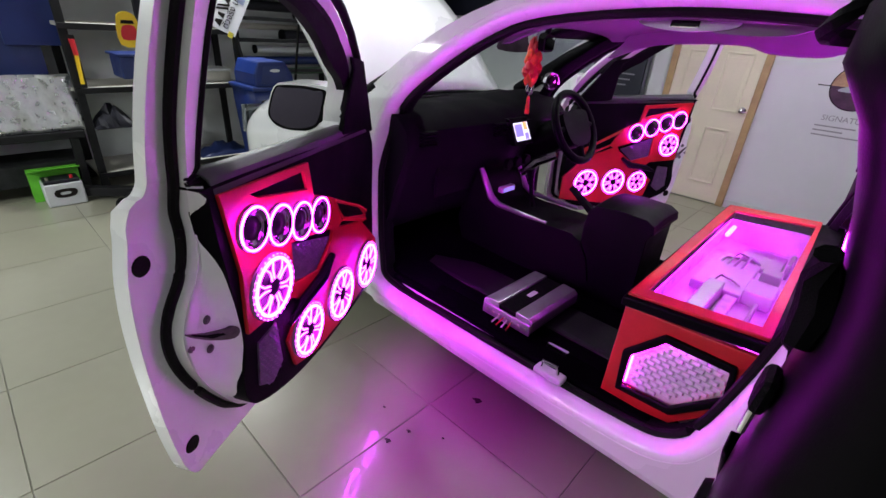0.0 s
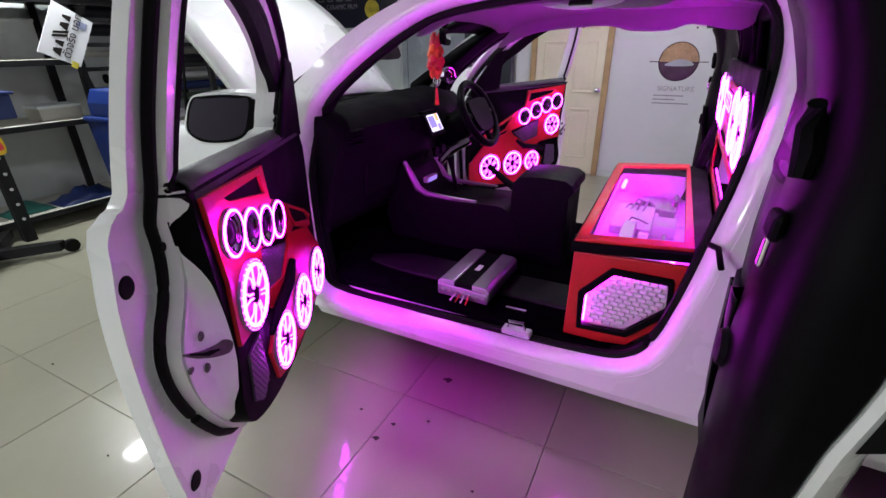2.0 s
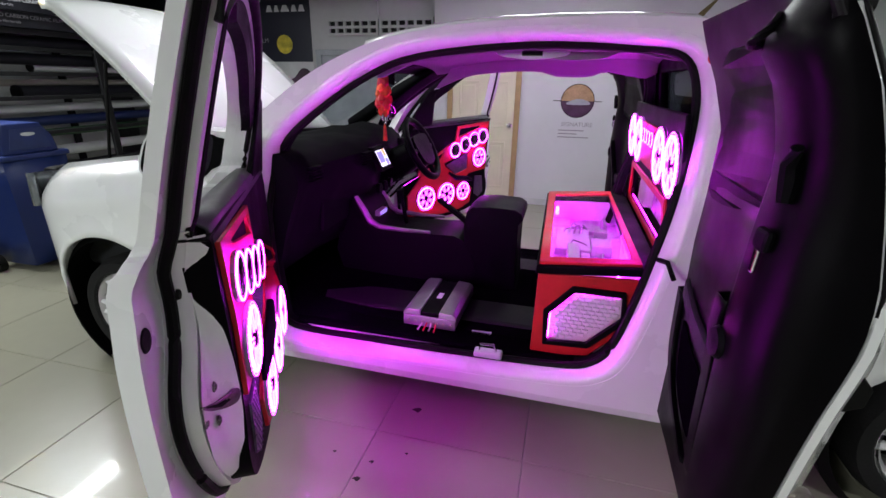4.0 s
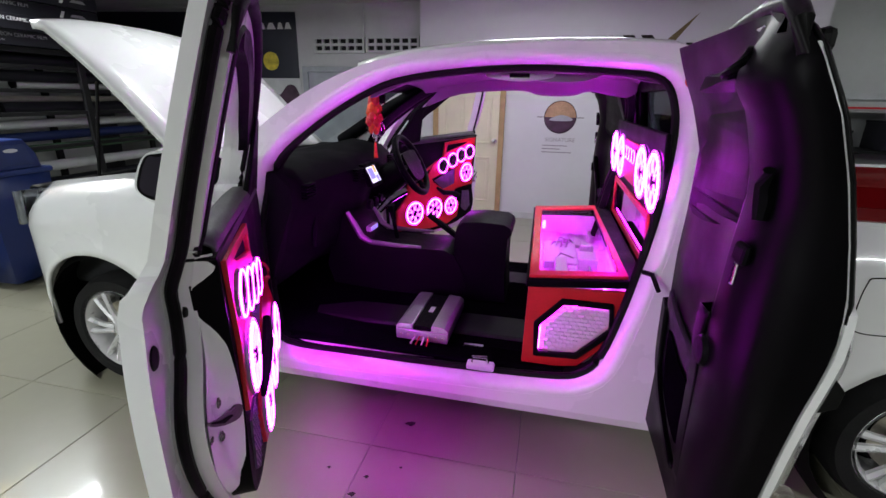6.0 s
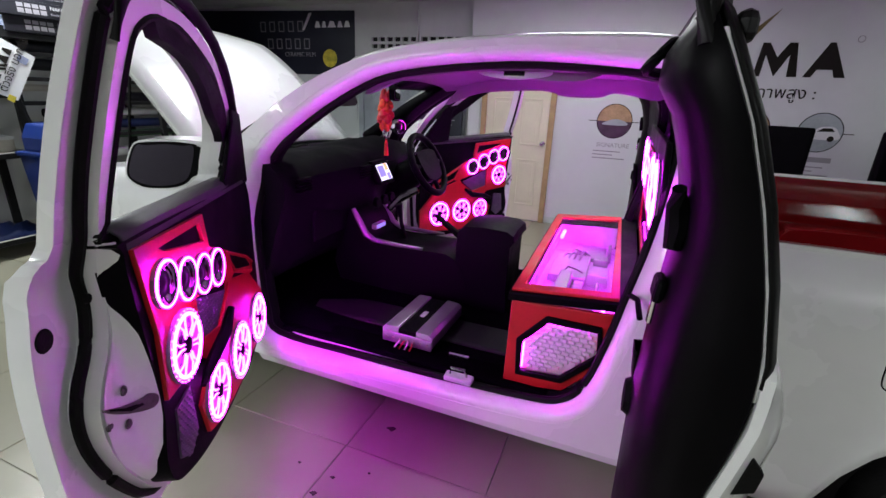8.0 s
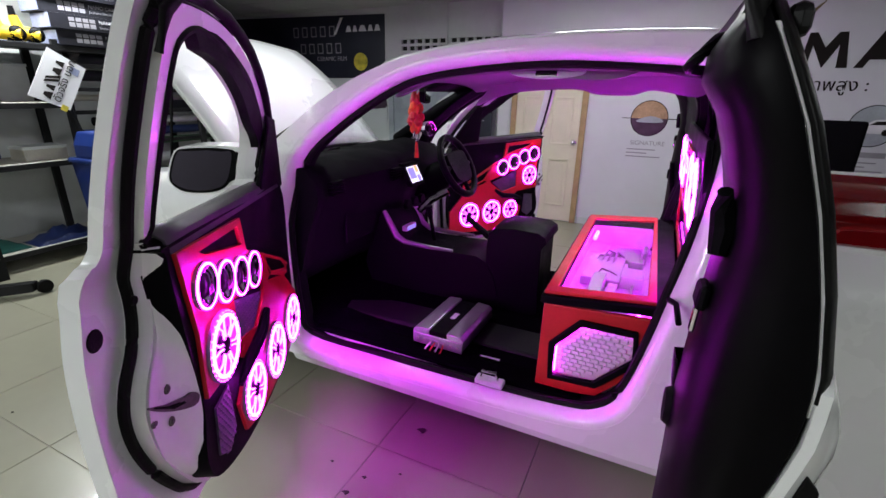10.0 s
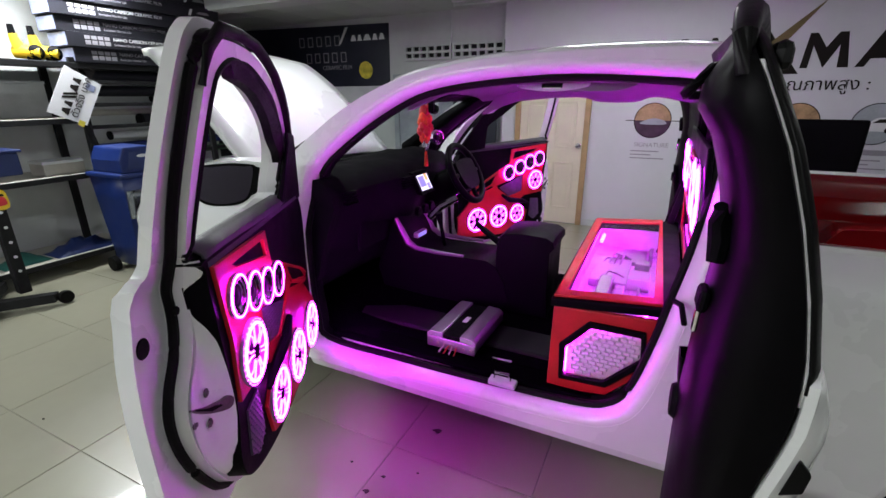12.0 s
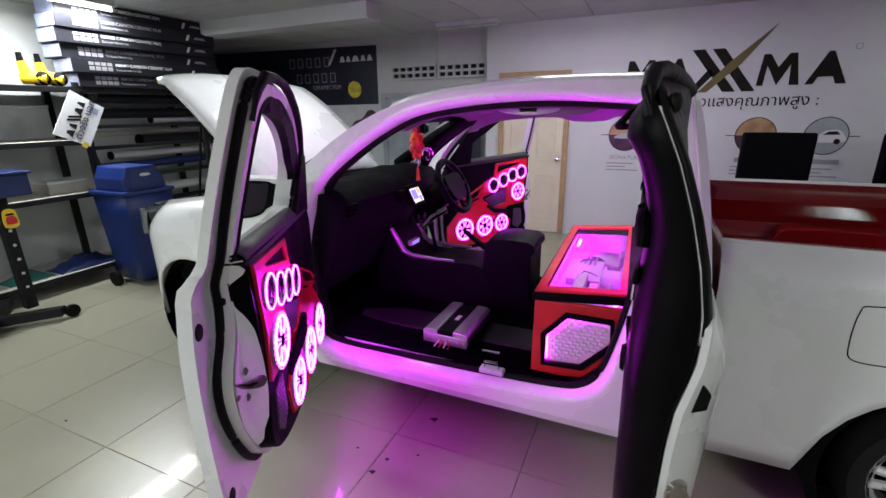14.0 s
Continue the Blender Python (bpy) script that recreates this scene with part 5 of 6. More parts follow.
ac = Shape().prism([(-0.345, 1.375), (-0.035, 1.38), (-0.04, 2.5), (-0.355, 2.5)], lidz, 0.818, 0.822).make("lid_window", ACRYLIC, boxx, "clear acrylic lid window")
ac.visible_shadow = False
for lo, hi, m_ in (((-0.33, 1.86, 0.66), (-0.15, 2.22, 0.7), PALE), ((-0.27, 1.42, 0.66), (-0.21, 1.86, 0.735), ALU), ((-0.2, 1.42, 0.66), (-0.155, 1.86, 0.69), PEARL), ((-0.15, 1.88, 0.66), (-0.05, 2.02, 0.72), PALE), ((-0.25, 2.24, 0.66), (-0.08, 2.46, 0.685), ALU), ((-0.13, 2.06, 0.66), (-0.06, 2.13, 0.74), ALU), ((-0.1, 1.6, 0.66), (-0.085, 1.85, 0.7), ALU), ((-0.31, 1.45, 0.66), (-0.29, 1.6, 0.72), ALU), ((-0.07, 2.25, 0.66), (-0.05, 2.4, 0.73), ALU)):
    Shape().box(lo, hi).make("inner_block", m_, boxx, bevel=0.006)
for y in (1.46, 1.9, 2.2):
    Shape().tube([(-0.26, y, 0.735 if y < 1.8 else 0.702), (-0.24, y + 0.02, 0.76 if y < 1.8 else 0.73), (-0.2, y + 0.05, 0.74 if y < 1.8 else 0.71), (-0.17, y + 0.03, 0.705)], 0.004, 6).make("inner_cable", BASKET, boxx, smooth=True)
for k in range(4):
    Shape().tube([(-0.3 + 0.03 * k, 2.1, 0.68), (-0.28 + 0.03 * k, 2.18, 0.71 + 0.01 * k), (-0.22 + 0.02 * k, 2.26, 0.69)], 0.006, 6).make("inner_cable", ALU if k % 2 else BASKET, boxx, smooth=True)
Shape().tube([(-0.335, 2.38, 0.74), (-0.335, 2.5, 0.745)], 0.011, 8).make("light_bar", LED, boxx, "pink LED bar", smooth=True)
Shape().tube([(-0.05, 1.42, 0.7), (-0.05, 1.62, 0.71)], 0.008, 8).make("light_bar", LED, boxx, "pink LED bar", smooth=True)
for x in (-0.362, 0.02):
    Shape().tube([(x - 0.0 if x > 0 else -0.358, 1.38, 0.765), (x if x > 0 else -0.358, 2.5, 0.77)], 0.004, 6).make("light_strip", LEDSOFT, boxx, smooth=True)
Shape().tube([(-0.36, 1.37, 0.72), (0.02, 1.37, 0.72)], 0.004, 6).make("light_strip", LEDSOFT, boxx, smooth=True)

# ---- rear speaker wall ----
rear = thing("rear_speaker_panel", "red rear panel with glowing ring speakers and tweeters", "speaker panel", (0.1, YC, 0.85))
rp = lambda a, b, h: (0.09 - h - 0.06 * (b - 1.0), a, b)
Shape().prism([(1.3, 0.83), (2.59, 0.83), (2.55, 1.4), (1.34, 1.4)], rp, 0, 0.02, [[(1.42, 0.87), (2.46, 0.87), (2.4, 1.06), (1.48, 1.06)]]).make("board", VINYL, rear, bevel=0.006)
Shape().prism([(1.7, 1.12), (2.2, 1.12), (2.16, 1.32), (1.74, 1.32)], rp, 0.02, 0.03).make("red_plate", RED, rear, "red vinyl plate", bevel=0.005)
Shape().prism([(1.4, 0.85), (2.49, 0.85), (2.43, 1.08), (1.46, 1.08)], rp, 0.02, 0.032, [[(1.44, 0.88), (2.45, 0.88), (2.39, 1.05), (1.5, 1.05)]]).make("window_frame", RED, rear, "red window frame", bevel=0.004)
wp_ = Shape().prism([(1.44, 0.88), (2.45, 0.88), (2.39, 1.05), (1.5, 1.05)], rp, 0.024, 0.027).make("window", ACRYLIC, rear)
wp_.visible_shadow = False
Shape().prism([(1.42, 0.86), (2.47, 0.86), (2.4, 1.07), (1.48, 1.07)], rp, -0.06, -0.05).make("niche_back", PEARL, rear)
hs = Shape()
for k in range(12):
    hs.box((0.085, 2.05 + k * 0.016, 0.9), (0.13, 2.058 + k * 0.016, 1.03))
hs.make("amplifier_fins", PALE, rear)
Shape().tube([rp(1.46, 0.875, 0.005), rp(2.44, 0.875, 0.005)], 0.004, 6).make("light_strip", LEDSOFT, rear, smooth=True)
for y, r in ((1.425, 0.122), (1.67, 0.118), (2.26, 0.118), (2.505, 0.122)):
    speaker(lambda u, z, v, y=y: rp(y + u, 1.215 + z, 0.022 + v), 0, 0, r, "ring_speaker", rear, "cone")
for k in range(4):
    speaker(lambda u, z, v, k=k: rp(1.83 + 0.075 * k + u, 1.26 + z, 0.03 + v), 0, 0, 0.034, "tweeter", rear, "horn")

# ---- amplifier on the floor ----
amp = thing("amplifier", "silver finned car amplifier lying on black carpet", "amplifier", (-0.85, 1.57, 0.41))
aa = lambda a, b, h: (-0.853 + a * 1.0 + 0.02 * b, 1.56 + b - 0.03 * a, 0.412 + h)
Shape().box((-0.115, -0.18, 0.0), (0.115, 0.18, 0.055), aa).make("chassis", BLACK, amp, bevel=0.004)
for s in (-1, 1):
    Shape().prism([(0.045, 0.035), (0.128, 0.02), (0.128, 0.07), (0.11, 0.085), (0.045, 0.088)], lambda a, b, h, s=s: aa(s * a, h, b), -0.185, 0.185).make("side_wing", ALU, amp, "brushed silver cover", bevel=0.004)
Shape().box((-0.045, -0.183, 0.05), (0.045, 0.183, 0.08), aa).make("centre_strip", BLACK, amp, "black centre strip", bevel=0.003)
Shape().box((-0.012, -0.03, 0.08), (0.012, 0.03, 0.0815), aa).make("badge", WHITEINK, amp)
Shape().box((-0.125, -0.19, 0.008), (0.125, -0.18, 0.06), aa).make("end_plate", ALU, amp, bevel=0.003)
for k in range(7):
    Shape().lathe([(0.007, 0), (0.007, 0.006), (0, 0.007)], lambda a, b, h, k=k: aa(-0.1 + 0.034 * k + a, -0.19 - h, 0.034 + b), 10).make("terminal", STEEL, amp, smooth=True)
for k in range(4):
    Shape().tube([aa(-0.03 + 0.02 * k, -0.19, 0.03), aa(-0.035 + 0.024 * k, -0.21, 0.024), aa(-0.045 + 0.026 * k, -0.222 - 0.004 * (k % 2), 0.006)], 0.004, 6).make("wire", REDP if k % 2 else WHITEINK, amp, smooth=True)

# ---- hanging charm under the mirror ----
ch = thing("hanging_charm", "red and orange good-luck charm hanging from the mirror", "charm", (-1.29, 1.97, 1.2))
Shape().tube([(-1.29, 1.97, 1.53), (-1.285, 1.972, 1.42), (-1.29, 1.97, 1.33)], 0.003, 6).make("cord", REDP, ch)
for k, (z, r, m_) in enumerate(((1.49, 0.035, REDP), (1.44, 0.045, ORANGE), (1.39, 0.05, REDP), (1.35, 0.035, ORANGE))):
    for q in range(7):
        a = q * 0.9 + k
        Shape().lathe([(0.0, 0.03), (r * 0.4, 0.012), (r * 0.5, -0.01), (r * 0.2, -0.03)], lambda u, v, h, a=a, z=z, r=r: (-1.29 + u + r * 0.5 * math.cos(a), 1.97 + v + r * 0.5 * math.sin(a), z + h + 0.012 * math.sin(3 * a)), 7).make("bell", m_, ch, smooth=True)
Shape().tube([(-1.288, 1.97 + 0.025 * math.cos(q), 1.3 + 0.03 * math.sin(q)) for q in np.linspace(0, math.tau, 17)[:-1]], 0.007, 6, True).make("ring", CHROME, ch, smooth=True)
Shape().tube([(-1.288, 1.97, 1.27), (-1.288, 1.97, 1.25), (-1.288, 1.972, 1.18)], [0.004, 0.008, 0.013], 8).make("tassel", ORANGE, ch, "orange-red tassel", smooth=True)
pl = thing("music_player", "small blue and silver music player on the console", "player", (-1.33, 1.9, 0.78))
Shape().box((-1.31, 1.84, 0.785), (-1.28, 1.95, 0.815)).make("case", PALE, pl, bevel=0.004)
Shape().box((-1.2799, 1.85, 0.79), (-1.278, 1.94, 0.81)).make("face", SCREENB, pl, "blue lit face")

# ---- fittings of the north wall ----
door = thing("room_door", "cream six-panel room door in a light wood frame, closed", "door", (-1.36, Y1, 0), kind="structure")
fw = lambda a, b, h: (a, Y1 - h, b)
Shape().prism([(-1.815, 0), (-1.815, 2.05), (-0.905, 2.05), (-0.905, 0), (-0.97, 0), (-0.97, 1.985), (-1.75, 1.985), (-1.75, 0)], fw, 0.002, 0.05).make("frame", WOOD, door, "light wood door frame", bevel=0.006)
leaf = Shape().prism([(-1.75, 0.01), (-1.75, 1.985), (-0.97, 1.985), (-0.97, 0.01)], fw, 0.002, 0.022).make("leaf", DOORCREAM, door)
for a0, a1 in ((-1.66, -1.41), (-1.31, -1.06)):
    for b0, b1 in ((0.2, 0.78), (0.95, 1.5), (1.62, 1.86)):
        Shape().prism([(a0, b0), (a1, b0), (a1, b1), (a0, b1)], fw, 0.022, 0.034, [[(a0 + 0.02, b0 + 0.02), (a1 - 0.02, b0 + 0.02), (a1 - 0.02, b1 - 0.02), (a0 + 0.02, b1 - 0.02)]]).make("moulding", DOORCREAM, leaf, bevel=0.005)
        Shape().prism([(a0 + 0.05, b0 + 0.05), (a1 - 0.05, b0 + 0.05), (a1 - 0.05, b1 - 0.05), (a0 + 0.05, b1 - 0.05)], fw, 0.022, 0.03).make("raised_panel", DOORCREAM, leaf, bevel=0.006)
Shape().lathe([(0.032, 0.022), (0.032, 0.03), (0.013, 0.034), (0.013, 0.05), (0.026, 0.06), (0.028, 0.075), (0.02, 0.085), (0, 0.088)], lambda a, b, h: fw(-1.02 + a, 0.98 + b, h), 20).make("knob", CHROME, leaf, "steel door knob", smooth=True)
tagged(Shape().box((-0.9, Y1 - 0.012, 0), (2.35, Y1, 0.08)).make("baseboard", PALE), "pale skirting strip along the wall", "baseboard", kind="structure")


def emblem():
    """The large wall sign, as plain shapes: triangles, bars and a long blade."""
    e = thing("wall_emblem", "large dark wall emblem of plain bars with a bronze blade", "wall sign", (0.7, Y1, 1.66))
    put = lambda pts, m, name, h=0.004: Shape().prism(pts, fw, 0.001, h).make(name, m, e)
    def twin(x, w):
        q = w / 6
        put([(x, 1.80), (x + q, 1.80), (x + 1.25 * q, 2.0), (x + 3 * q, 1.80), (x + 4.6 * q, 2.0), (x + 4.8 * q, 1.80), (x + 6.2 * q, 1.80), (x + 5.3 * q, 2.11), (x + 4.2 * q, 2.11), (x + 2.9 * q, 1.98), (x + 1.5 * q, 2.11), (x + 0.5 * q, 2.11)], INK, "double_peak")
    def peak(x, w):
        put([(x, 1.80), (x + 0.45 * w, 2.11), (x + 0.58 * w, 2.11), (x + w, 1.80), (x + 0.74 * w, 1.80), (x + 0.66 * w, 1.87), (x + 0.3 * w, 1.87), (x + 0.2 * w, 1.80)], INK, "single_peak")
    twin(-0.3, 0.34)
    peak(0.08, 0.32)
    twin(1.0, 0.36)
    peak(1.42, 0.34)
    put([(0.36, 2.19), (0.48, 2.19), (0.82, 1.75), (0.7, 1.75)], INK, "bar")
    put([(0.55, 2.19), (0.67, 2.19), (1.0, 1.75), (0.88, 1.75)], INK, "bar")
    put([(0.36, 1.75), (0.44, 1.75), (0.6, 1.94), (0.55, 2.0)], INK, "bar")
    put([(0.46, 1.75), (0.55, 1.75), (0.84, 2.03), (1.12, 2.41), (0.74, 2.06)], BRONZE, "blade", 0.006)
    Shape().prism(circle(1.8, 2.14, 0.03, 20), fw, 0.001, 0.003, [circle(1.8, 2.14, 0.024, 20)]).make("small_ring", GREYINK, e)


emblem()
flat = lambda x, z, d=0.003: Matrix.Translation((x, Y1 - d, z)) @ Euler((radians(90), 0, 0)).to_matrix().to_4x4()
tagged(words("wall_lettering", ": ฟิล์มกรองแสงคุณภาพสูง :", 0.155, flat(0.72, 1.6), INK), "dark Thai lettering printed on the white wall", "lettering", kind="structure")
for k, (x, mt, mb, word) in enumerate(((-0.235, PICWARM, PICDARK, "SIGNATURE"), (1.08, PICWARM, PICDARK, ""), (1.695, PICGREY, PICGREY, ""))):
    c = thing("round_picture", ("round sunset print with dark lower half", "round dark orange print", "round grey print of a small car")[k] + " on the wall", "wall print", (x, Y1, 1.1), "round wall prints")
    disc = circle(x, 1.29, 0.185, 40)
    Shape().prism([p for p in disc if p[1] >= 1.285], fw, 0.001, 0.003).make("upper_print", mt, c)
    Shape().prism([p for p in disc if p[1] <= 1.295], fw, 0.001, 0.003).make("lower_print", mb, c)
    Shape().prism(circle(x, 1.29, 0.192, 40), fw, 0.001, 0.004, [circle(x, 1.29, 0.184, 40)]).make("rim", INK, c)
    Shape().prism([(x - 0.28, 1.284), (x - 0.19, 1.284), (x - 0.19, 1.292), (x - 0.28, 1.292)], fw, 0.001, 0.003).make("side_line", INK, c)
    Shape().prism([(x + 0.19, 1.284), (x + 0.28, 1.284), (x + 0.28, 1.292), (x + 0.19, 1.292)], fw, 0.001, 0.003).make("side_line", INK, c)
    if k == 2:
        Shape().prism(smooth_line([(x - 0.15, 1.23), (x - 0.14, 1.28), (x - 0.06, 1.3), (x + 0.0, 1.345), (x + 0.1, 1.35), (x + 0.15, 1.3), (x + 0.155, 1.23)], 3), fw, 0.003, 0.005).make("car_print", WHITEINK, c)
        Shape().prism([(x - 0.03, 1.3), (x + 0.02, 1.335), (x + 0.09, 1.337), (x + 0.12, 1.305)], fw, 0.005, 0.006).make("glass_print", INK, c)
        for q in (-0.09, 0.1):
            Shape().prism(circle(x + q, 1.235, 0.028, 16), fw, 0.005, 0.006).make("wheel_print", INK, c)
    elif k == 0:
        Shape().prism(smooth_line([(x - 0.12, 1.25), (x - 0.08, 1.29), (x + 0.02, 1.315), (x + 0.12, 1.29), (x + 0.13, 1.25)], 3), fw, 0.003, 0.005).make("car_print", PICGREY, c)
    if word:
        words("caption", word, 0.068, flat(x + 0.02, 1.0), GREYINK, c)
    else:
        Shape().prism([(x - 0.16, 1.0), (x + 0.16, 1.0), (x + 0.16, 1.05), (x - 0.16, 1.05)], fw, 0.001, 0.0025).make("caption_bar", GREYINK, c)
    for q, l in enumerate((0.3, 0.22, 0.36)):
        Shape().prism([(x - 0.19, 0.945 - 0.04 * q), (x - 0.19 + l, 0.945 - 0.04 * q), (x - 0.19 + l, 0.957 - 0.04 * q), (x - 0.19, 0.957 - 0.04 * q)], fw, 0.001, 0.0025).make("caption_line", GREYINK, c)

# recess wall: vent blocks, pipe, grey door frame, dark board, banner
rwl = lambda a, b, h: (a, 5.62 - h, b)
for x0, n in ((-3.52, 6), (-2.78, 6)):
    holes, cells = [], []
    for i in range(n):
        for j in range(2):
            a, b = x0 + 0.03 + i * 0.115, 2.06 + j * 0.085
            holes.append([(a, b), (a + 0.09, b), (a + 0.09, b + 0.055), (a, b + 0.055)])
    vb = Shape().prism([(x0, 2.03), (x0 + 0.72, 2.03), (x0 + 0.72, 2.23), (x0, 2.23)], rwl, 0.004, 0.05, holes).make("vent_block", WALL2)
    tagged(vb, "white concrete vent block with two rows of slots", "vent block", "vent blocks")
    Shape().prism([(x0 + 0.01, 2.04), (x0 + 0.71, 2.04), (x0 + 0.71, 2.22), (x0 + 0.01, 2.22)], rwl, 0.001, 0.006).make("slot_back", DARKROOM, vb)
tagged(Shape().tube([(-2.8, 5.58, 2.23), (-2.8, 5.58, H)], 0.012, 8).make("conduit", PALE, smooth=True), "white cable conduit on the wall", "conduit")
gd = thing("grey_door", "grey painted door with a dark glazed panel", "door", (-2.9, 5.62, 0), kind="structure")
Shape().prism([(-3.72, 0), (-3.72, 1.86), (-2.1, 1.86), (-2.1, 0), (-2.18, 0), (-2.18, 1.79), (-3.64, 1.79), (-3.64, 0)], rwl, 0.002, 0.05).make("frame", PICGREY, gd, bevel=0.006)
Shape().prism([(-3.64, 0.01), (-3.64, 1.79), (-2.18, 1.79), (-2.18, 0.01)], rwl, 0.002, 0.02).make("leaf", PICGREY, gd)
bd = thing("notice_board", "dark notice board with lines of pale print", "notice board", (-2.35, 5.5, 0))
nb = lambda a, b, h: (a, 5.5 - h, b)
Shape().prism([(-2.72, 0.0), (-2.1, 0.0), (-2.1, 1.62), (-2.72, 1.62)], nb, 0, 0.03).make("panel", BANNER, bd, bevel=0.004)
for q in range(6):
    Shape().prism([(-2.62, 1.36 - 0.06 * q), (-2.2 - 0.04 * (q % 3), 1.36 - 0.06 * q), (-2.2 - 0.04 * (q % 3), 1.375 - 0.06 * q), (-2.62, 1.375 - 0.06 * q)], nb, 0.03, 0.032).make("print_line", GREYINK, bd)
bn = thing("wall_banner", "black banner with pale bars and a yellow disc, stretched left as corner shade", "banner", (-4.6, 5.62, 1.7))
# the sheet runs on to the left to stand in for the corner's shade
Shape().prism([(-7.04, 1.7), (-3.79, 1.71), (-3.78, 2.535), (-7.04, 2.6)], rwl, 0.002, 0.012).make("sheet", BANNER, bn)
Shape().prism(circle(-4.2, 1.93, 0.12, 28), rwl, 0.012, 0.015).make("disc", GOLD, bn, "yellow printed disc")
Shape().prism([(-4.66, 2.3), (-4.62, 2.3), (-4.48, 2.52), (-4.53, 2.52)], rwl, 0.012, 0.015).make("slash", WHITEINK, bn)
for q in range(5):
    for x0, z0, w in ((-5.42 + 0.17 * q, 2.28, 0.1), (-5.3 + 0.165 * q, 2.05, 0.1)):
        Shape().prism([(x0, z0), (x0 + w, z0), (x0 + w, z0 + 0.14), (x0, z0 + 0.14)], rwl, 0.012, 0.014, [[(x0 + 0.014, z0 + 0.014), (x0 + w - 0.014, z0 + 0.014), (x0 + w - 0.014, z0 + 0.126), (x0 + 0.014, z0 + 0.126)]]).make("emblem_block", GREYINK, bn)
for x0, w in ((-4.44, 0.1), (-4.32, 0.08), (-4.22, 0.14), (-4.06, 0.09), (-3.95, 0.1)):
    Shape().prism([(x0, 2.33), (x0 + w, 2.33), (x0 + w * 0.7, 2.41), (x0 + w * 0.3, 2.41)], rwl, 0.012, 0.014).make("emblem_peak", WHITEINK, bn)
words("caption", "CERAMIC FILM", 0.085, Matrix.Translation((-4.72, 5.605, 1.95)) @ Euler((radians(90), 0, 0)).to_matrix().to_4x4(), GREYINK, bn)
po = thing("film_poster", "pale poster with a dark car print below the banner", "poster", (-4.3, 5.62, 1.2))
Shape().prism([(-5.0, 1.1), (-3.77, 1.1), (-3.77, 1.69), (-5.0, 1.69)], rwl, 0.002, 0.008).make("sheet", PALE, po)
Shape().prism(smooth_line([(-4.3, 1.3), (-4.25, 1.45), (-4.1, 1.5), (-3.98, 1.62), (-3.86, 1.6), (-3.8, 1.45), (-3.8, 1.3)], 3), rwl, 0.008, 0.01).make("car_print", PICDARK, po)
cv = thing("ceiling_vent", "dark recessed ceiling grille", "ceiling vent", (-4.3, 4.4, H))
Shape().box((-4.65, 3.95, H - 0.012), (-3.95, 4.25, H - 0.004)).make("opening", DARKROOM, cv)
for k in range(8):
    Shape().box((-4.63 + 0.085 * k, 3.96, H - 0.02), (-4.61 + 0.085 * k, 4.24, H - 0.012)).make("slat", SHELF, cv)

# chairs against the north wall
def office_chair(x, y, turn):
    e = thing("office_chair", "black office chair with a square padded back", "chair", (0, 0, 0), "office chairs")
    Shape().grid([[(a, 0.03 * (a / 0.26) ** 2 + 0.0, z) for a in np.linspace(-0.29, 0.29, 7)] for z in np.linspace(0.82, 1.36, 6)]).make("backrest", VINYL, e, smooth=True, solid=0.07, bevel=0.02)
    Shape().box((-0.26, -0.5, 0.46), (0.26, -0.02, 0.54)).make("seat", VINYL, e, bevel=0.03)
    Shape().tube([(0, 0.02, 0.9), (0, 0.06, 0.6), (0, -0.2, 0.44)], 0.025, 8).make("back_bracket", BLACK, e, smooth=True)
    Shape().tube([(0, -0.25, 0.46), (0, -0.25, 0.1)], 0.03, 10).make("gas_lift", CHROME, e, smooth=True)
    for q in range(5):
        a = q * math.tau / 5
        Shape().tube([(0, -0.25, 0.12), (0.28 * math.cos(a), -0.25 + 0.28 * math.sin(a), 0.07)], [0.025, 0.018], 8).make("foot", BLACK, e, smooth=True)
        Shape().lathe([(0.0, -0.02), (0.03, -0.02), (0.03, 0.02), (0, 0.02)], lambda u, v, h, a=a: (0.28 * math.cos(a) + h, -0.25 + 0.28 * math.sin(a) + u, 0.032 + v), 12).make("castor", RUBBER, e, smooth=True)
    e.matrix_basis = pose(x, y, 0, 0, 0, turn)
    return e


ofc = office_chair(1.12, 4.65, 176)
copy_thing(ofc, pose(2.12, 4.75, 0, 0, 0, 200))

# ---- west shelves ----
sh = thing("steel_shelf", "black steel rack with boards along the wall", "shelf", (-5.15, 2.2, 0))
for y, z1 in ((0.75, 1.9), (2.12, 1.9), (3.4, 1.9), (4.6, 1.9)):
    for x in (-5.42, -4.9):
        Shape().box((x - 0.02, y - 0.03, 0), (x + 0.02, y + 0.03, z1)).make("post", SHELF, sh, bevel=0.003)
for z, y0, y1, m_ in ((1.86, 0.72, 4.7, SHELF), (1.39, 0.72, 2.12, BOARD), (0.9, 0.72, 2.12, BOARD), (0.17, 0.72, 2.3, BOARD)):
    Shape().box((-5.44, y0, z - 0.03), (-4.88, y1, z)).make("board", m_, sh, bevel=0.003)
    Shape().box((-4.9, y0, z - 0.05), (-4.87, y1, z - 0.005)).make("front_rail", SHELF, sh, bevel=0.003)
for z in (0.5, 1.0, 1.3, 1.5, 1.7):
    Shape().box((-4.93, 2.15, z - 0.02), (-4.89, 4.6, z + 0.015)).make("roll_bar", SHELF, sh, bevel=0.003)
Shape().tube([(-4.88, 2.15, 1.04), (-4.88, 2.32, 0.2)], 0.03, 6).make("brace", SHELF, sh)
Shape().tube([(-4.88, 2.1, 1.35), (-4.88, 2.35, 0.15)], 0.025, 6).make("brace", SHELF, sh)
